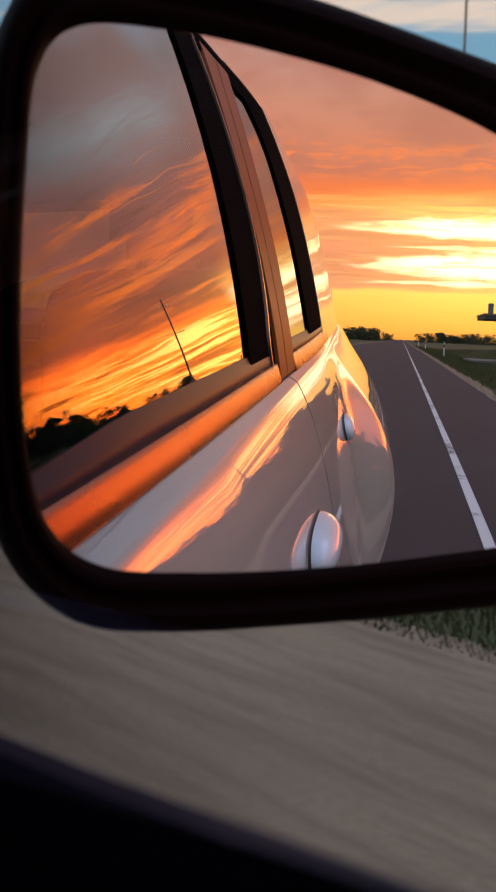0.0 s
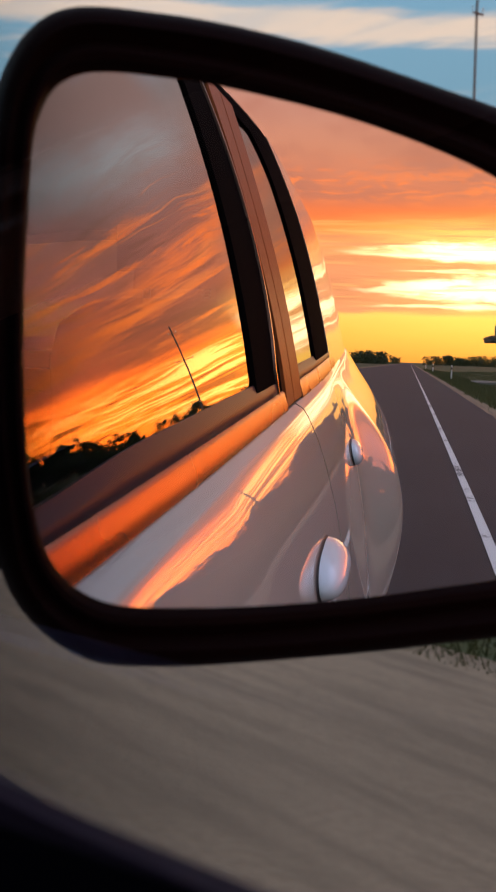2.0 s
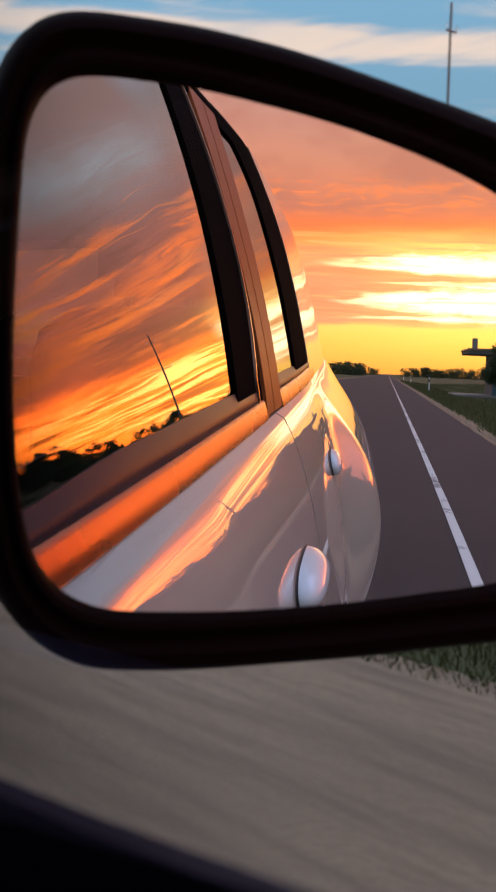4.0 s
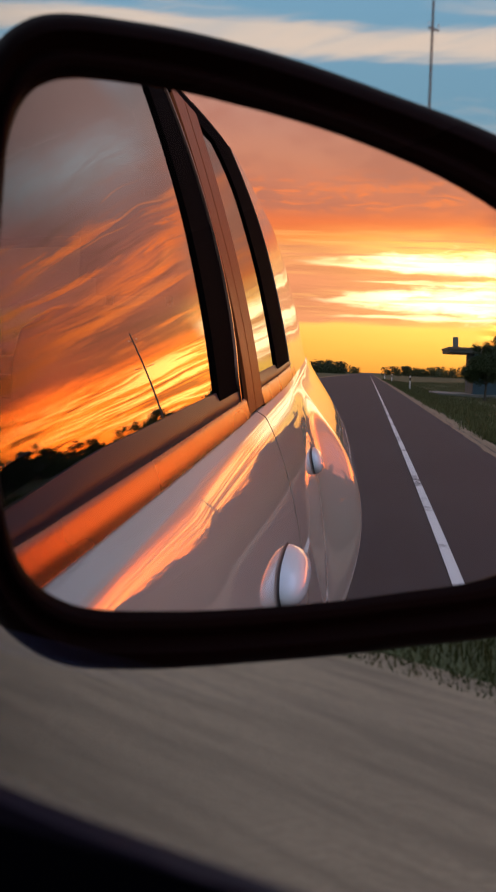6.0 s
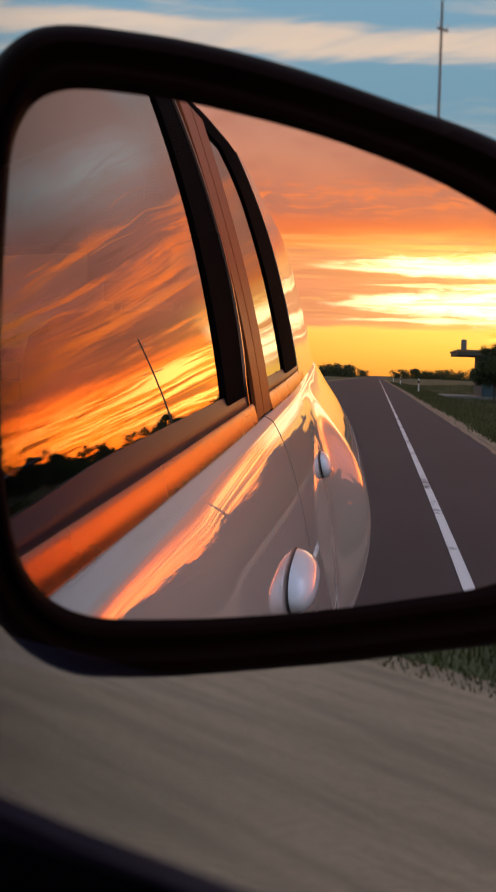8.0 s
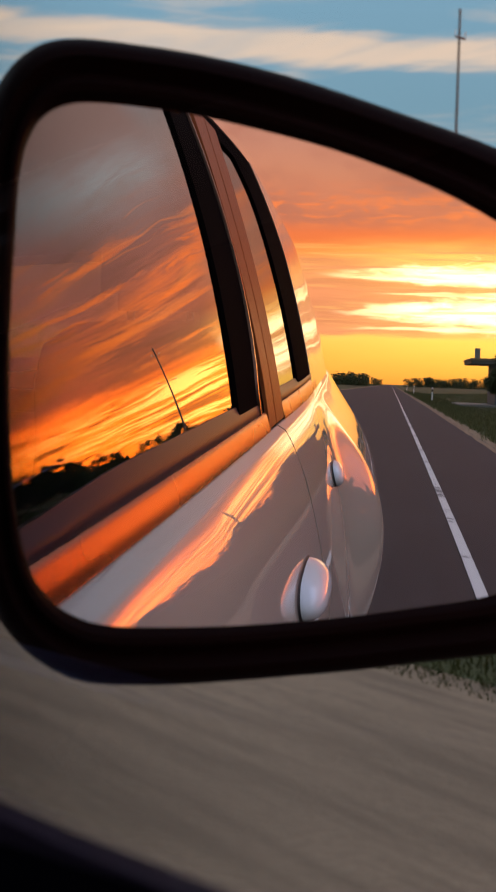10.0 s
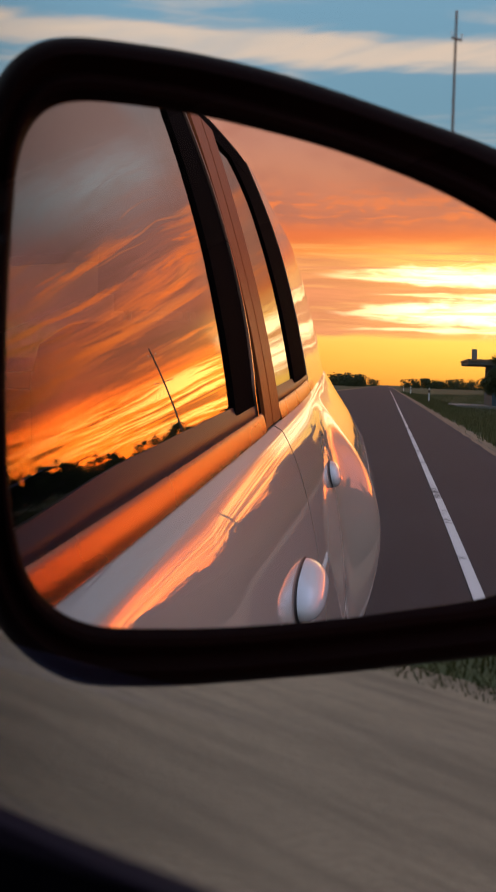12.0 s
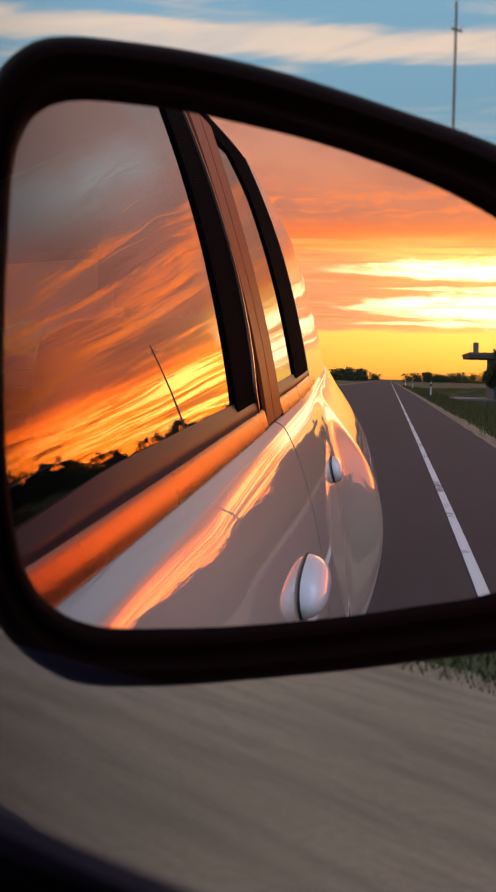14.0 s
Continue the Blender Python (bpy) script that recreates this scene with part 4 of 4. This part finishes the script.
oak = tree("tree", 1, 6.5, 2.6, 70, False, "round leafy tree standing dark against the sunset", "tree", 240, 0.7)
plant(oak, [(*at(a, d), s, a * 40) for a, d, s in ((8.8, 150, 1.0), (14.2, 110, 0.62), (15.4, 100, 0.80), (23.9, 95, 0.62), (25.6, 100, 0.5), (31, 60, 0.75), (33, 62, 0.9), (41, 40, 0.9), (52, 36, 1.0), (9.7, 160, 0.9), (8.75, 50, 0.56), (10.1, 52, 0.66))], "roadside trees")
poplar = tree("tree", 2, 8.0, 1.9, 60, False, "slender leafy tree standing dark against the sunset", "tree")
plant(poplar, [(*at(a, d), s, a * 40) for a, d, s in ((20.5, 130, 0.5), (25.6, 110, 0.6), (36, 44, 0.8), (46, 42, 0.8), (60, 38, 0.9))], "roadside trees")
bush = tree("bush", 3, 2.6, 1.9, 46, True, "low leafy bush at the field's edge", "bush", 240, 0.7)
plant(bush, [(*at(a, d), s, a * 40) for a, d, s in ((11, 110, 0.8), (12.2, 64, 0.8), (12.9, 62, 1.0), (13.7, 60, 0.85), (12.3, 104, 1.1), (13.2, 100, 1.0), (15.6, 96, 1.2), (16.4, 92, 1.1), (18.3, 100, 1.1), (20.0, 105, 1.0), (22.9, 100, 1.2), (24.6, 95, 1.2), (26, 90, 1.2),
            (28.5, 46, 1.1), (30, 44, 1.2), (33, 40, 1.2), (35, 40, 1.1), (38, 36, 1.2), (43, 34, 1.3), (48, 32, 1.2), (55, 30, 1.2), (64, 28, 1.2))], "roadside bushes")


rng = random.Random(77)
hedge = tree("bush", 6, 3.0, 2.4, 60, True, "leafy bush in a dark overgrown hedge", "bush", 260, 0.65)
plant(hedge, [(*at(10.6 + 0.60 * i + rng.uniform(-0.3, 0.3), 84 - 0.5 * i + rng.uniform(-6, 6)), (0.36 + 0.72 * rng.random() ** 2) * (1.0 + 0.42 * math.sin(i * 1.05 + 2.0)), i * 77) for i in range(60)], "hedge")


def power_pole(x, y):
    """A wooden pole with a cross-arm and its insulators."""
    pole = empty("power_pole", (0, 0, 0), "slim grey wooden power pole with a cross-arm in the field", "power pole", "power poles")
    n = 12
    part("post", loft([[(r * math.cos(2 * math.pi * k / n), r * math.sin(2 * math.pi * k / n), h) for k in range(n)] for h, r in ((-0.5, 0.09), (3.0, 0.08), (7.0, 0.065), (10.6, 0.055))]), POLE_WOOD, pole)
    for h, half in ((9.9, 0.34), (7.4, 0.80)):
        beam = part("crossarm", box(bmesh.new(), -half, half, -0.10, -0.05, h - 0.025, h + 0.025, 0.008), POLE_WOOD, pole)
        for u in (-0.92, 0.92):
            bm = loft([[(half * u + r * math.cos(2 * math.pi * k / 10), -0.075 + r * 0.8 * math.sin(2 * math.pi * k / 10), h + 0.02 + z) for k in range(10)] for z, r in ((0, 0.012), (0.06, 0.012), (0.07, 0.03), (0.11, 0.033), (0.15, 0.02))])
            part("insulator", bm, SIGN_WHITE, beam, "white insulator")
    pole.matrix_basis = Matrix.Translation((x, y, field_height(x, y)))
    return pole


pole = power_pole(16.6, -58.0)
copy_thing(pole, Matrix.Translation((22.0, -6.0, field_height(22.0, -6.0))) @ Matrix.Rotation(radians(2.0), 4, "Y"))
far_pole = copy_thing(pole, Matrix.Translation((29.4, 28.2, field_height(29.4, 28.2))))
far_pole.scale = (0.7, 0.7, 1.32)


def delineator(x, y):
    post = empty("marker_post", (0, 0, 0), "white roadside marker post with a dark band", "marker post", "marker posts")
    section = [(-0.06, -0.02), (0.0, -0.05), (0.06, -0.02), (0.05, 0.03), (-0.05, 0.03)]
    part("post", loft([[(a, b, h) for a, b in section] for h in (-0.2, 0.62)]), SIGN_WHITE, post, "white plastic post", smooth=False)
    part("band", loft([[(a * 1.03, b * 1.03, h) for a, b in section] for h in (0.62, 0.84)]), RUBBER, post, "black band", smooth=False)
    part("tip", loft([[(a, b, h + 0.5 * b) for a, b in section] for h in (0.84, 0.98)]), SIGN_WHITE, post, "white sloping top", smooth=False)
    post.matrix_basis = Matrix.Translation((x, y, -0.03))
    return post


marker = delineator(4.35, -62.0)
for y in (-112.0, -162.0):
    copy_thing(marker, Matrix.Translation((4.35, y, -0.03)))


def kiosk(x, y):
    """A roadside kiosk: blue walls under a wide flat roof that reaches out towards the road, on a concrete slab."""
    hut = empty("roadside_kiosk", (0, 0, 0), "small dull blue roadside kiosk under a wide flat roof", "kiosk")
    slab = part("slab", box(bmesh.new(), -2.9, 3.4, -3.3, 3.3, -0.25, 0.06, 0.03), CONCRETE, hut, "pale concrete slab", smooth=False)
    for x0, x1, y0, y1 in ((0.0, 0.12, -2.4, 2.4), (2.78, 2.9, -2.4, 2.4), (0.122, 2.778, -2.4, -2.28)):
        part("wall", box(bmesh.new(), x0, x1, y0, y1, 0.062, 2.95, 0.01), KIOSK_BLUE, hut, smooth=False)
    wall = part("wall", box(bmesh.new(), 0.122, 2.778, 2.28, 2.4, 0.062, 2.95, 0.01), KIOSK_BLUE, hut, smooth=False)
    part("shutter", box(bmesh.new(), 0.55, 2.3, 2.402, 2.43, 1.0, 2.1, 0.01), CONCRETE, wall, "grey closed shutter", smooth=False)
    roof = part("roof", box(bmesh.new(), -1.95, 3.3, -2.9, 2.9, 2.952, 3.18, 0.02), POLE_WOOD, hut, "flat roof with a deep dark eave", smooth=False)
    part("fascia", box(bmesh.new(), -2.02, 3.37, -2.97, 2.97, 3.182, 3.34, 0.02), FASCIA, roof, "weathered brown roof edge", smooth=False)
    part("chimney", box(bmesh.new(), -1.45, -1.05, 0.2, 0.6, 3.342, 4.15, 0.03), CONCRETE, roof, "short square flue", smooth=False)
    hut.matrix_basis = Matrix.Translation((x, y, field_height(x, y) + 0.16))
    return slab


kiosk(8.9, -60.0)


def far_wood(name, a0, a1, distance, height, count, seed):
    """A far strip of wood: many small crowns in one mesh."""
    rng = random.Random(seed)
    verts, faces = [], []
    for _ in range(count):
        a, d = rng.uniform(a0, a1), distance * rng.uniform(0.95, 1.08)
        px, py = at(a, d)
        h = height * rng.uniform(0.55, 1.0) * (0.75 + 0.25 * math.sin(a * 7.3 + seed))
        for _ in range(90):
            c = Vector((px + rng.gauss(0, h * 0.30), py + rng.gauss(0, h * 0.30), h * rng.random() ** 0.8))
            n = Vector((rng.gauss(0, 1), rng.gauss(0, 1), rng.gauss(0, 1))).normalized()
            s = n.orthogonal().normalized() * h * rng.uniform(0.05, 0.11)
            t = n.cross(s)
            i = len(verts)
            verts += [c + s, c + t, c - s, c - t]
            faces.append((i, i + 1, i + 2, i + 3))
    me = bpy.data.meshes.new(name)
    me.from_pydata([tuple(v) for v in verts], [], faces)
    me.materials.append(LEAF)
    return tagged(new(name, me), "far dark strip of wood on the horizon", "woods", kind="stuff")


far_wood("far_wood", -4.2, -1.7, 420, 7.5, 60, 11)
far_wood("far_wood", -1.3, -0.8, 520, 7.0, 10, 12)
far_wood("far_wood", 1.0, 9.5, 430, 6.0, 130, 13)
far_wood("far_wood", 9.0, 75.0, 330, 6.5, 300, 14)
far_wood("far_wood", -75.0, -5.0, 420, 7.0, 300, 15)
far_wood("far_wood", 75.0, 170.0, 300, 6.5, 400, 16)


def grass_field():
    rng = random.Random(5)
    verts, faces = [], []
    for _ in range(110000):
        u = rng.random()
        y = rng.uniform(-16, 9)
        x = gravel_edge(y) - 0.02 + 0.35 * abs(rng.gauss(0, 0.5)) + 9.0 * u * u
        thick = 0.5 + 0.5 * noise.noise((x * 1.3, y * 0.6, 0.0))
        h = (rng.uniform(0.02, 0.05) + 0.09 * min(1, max(0, x - gravel_edge(y) - 0.2))) * (0.5 + thick)
        z = field_height(x, y) if x > gravel_edge(y) + 0.1 else -0.05
        a = rng.uniform(0, math.pi)
        w = rng.uniform(0.002, 0.0048)
        lx, ly = rng.gauss(0, 0.3) * h, rng.gauss(0, 0.3) * h
        i = len(verts)
        verts += [(x - w * math.cos(a), y - w * math.sin(a), z), (x + w * math.cos(a), y + w * math.sin(a), z), (x + lx, y + ly, z + h)]
        faces.append((i, i + 1, i + 2))
    me = bpy.data.meshes.new("grass")
    me.from_pydata(verts, [], faces)
    me.materials.append(GRASS)
    tagged(new("grass", me), "rough green roadside grass beside the gravel", "grass", kind="stuff")


grass_field()


def rough_growth():
    """Tall tufts and weeds beyond the verge, behind the car."""
    rng = random.Random(9)
    verts, faces = [], []
    for _ in range(5200):
        y = -14 - 130 * rng.random() ** 1.6
        x0 = gravel_edge(y) + 0.25 + 16.0 * rng.random() ** 1.5
        size = rng.uniform(0.10, 0.26) * (1.0 + 0.5 * noise.noise((x0 * 0.3, y * 0.12, 4.0)))
        for _ in range(16):
            px, py = x0 + rng.gauss(0, 0.22), y + rng.gauss(0, 0.30)
            h, w, a = size * rng.uniform(0.3, 0.9), rng.uniform(0.010, 0.026), rng.uniform(0, math.pi)
            z = field_height(px, py) if px > gravel_edge(py) + 0.05 else -0.05
            i = len(verts)
            verts += [(px - w * math.cos(a), py - w * math.sin(a), z), (px + w * math.cos(a), py + w * math.sin(a), z), (px + rng.gauss(0, 0.25) * h, py + rng.gauss(0, 0.25) * h, z + h)]
            faces.append((i, i + 1, i + 2))
    me = bpy.data.meshes.new("tall_grass")
    me.from_pydata(verts, [], faces)
    me.materials.append(WEEDS)
    tagged(new("tall_grass", me), "tall dark tufts of grass and weeds beyond the verge", "grass", kind="stuff")


rough_growth()
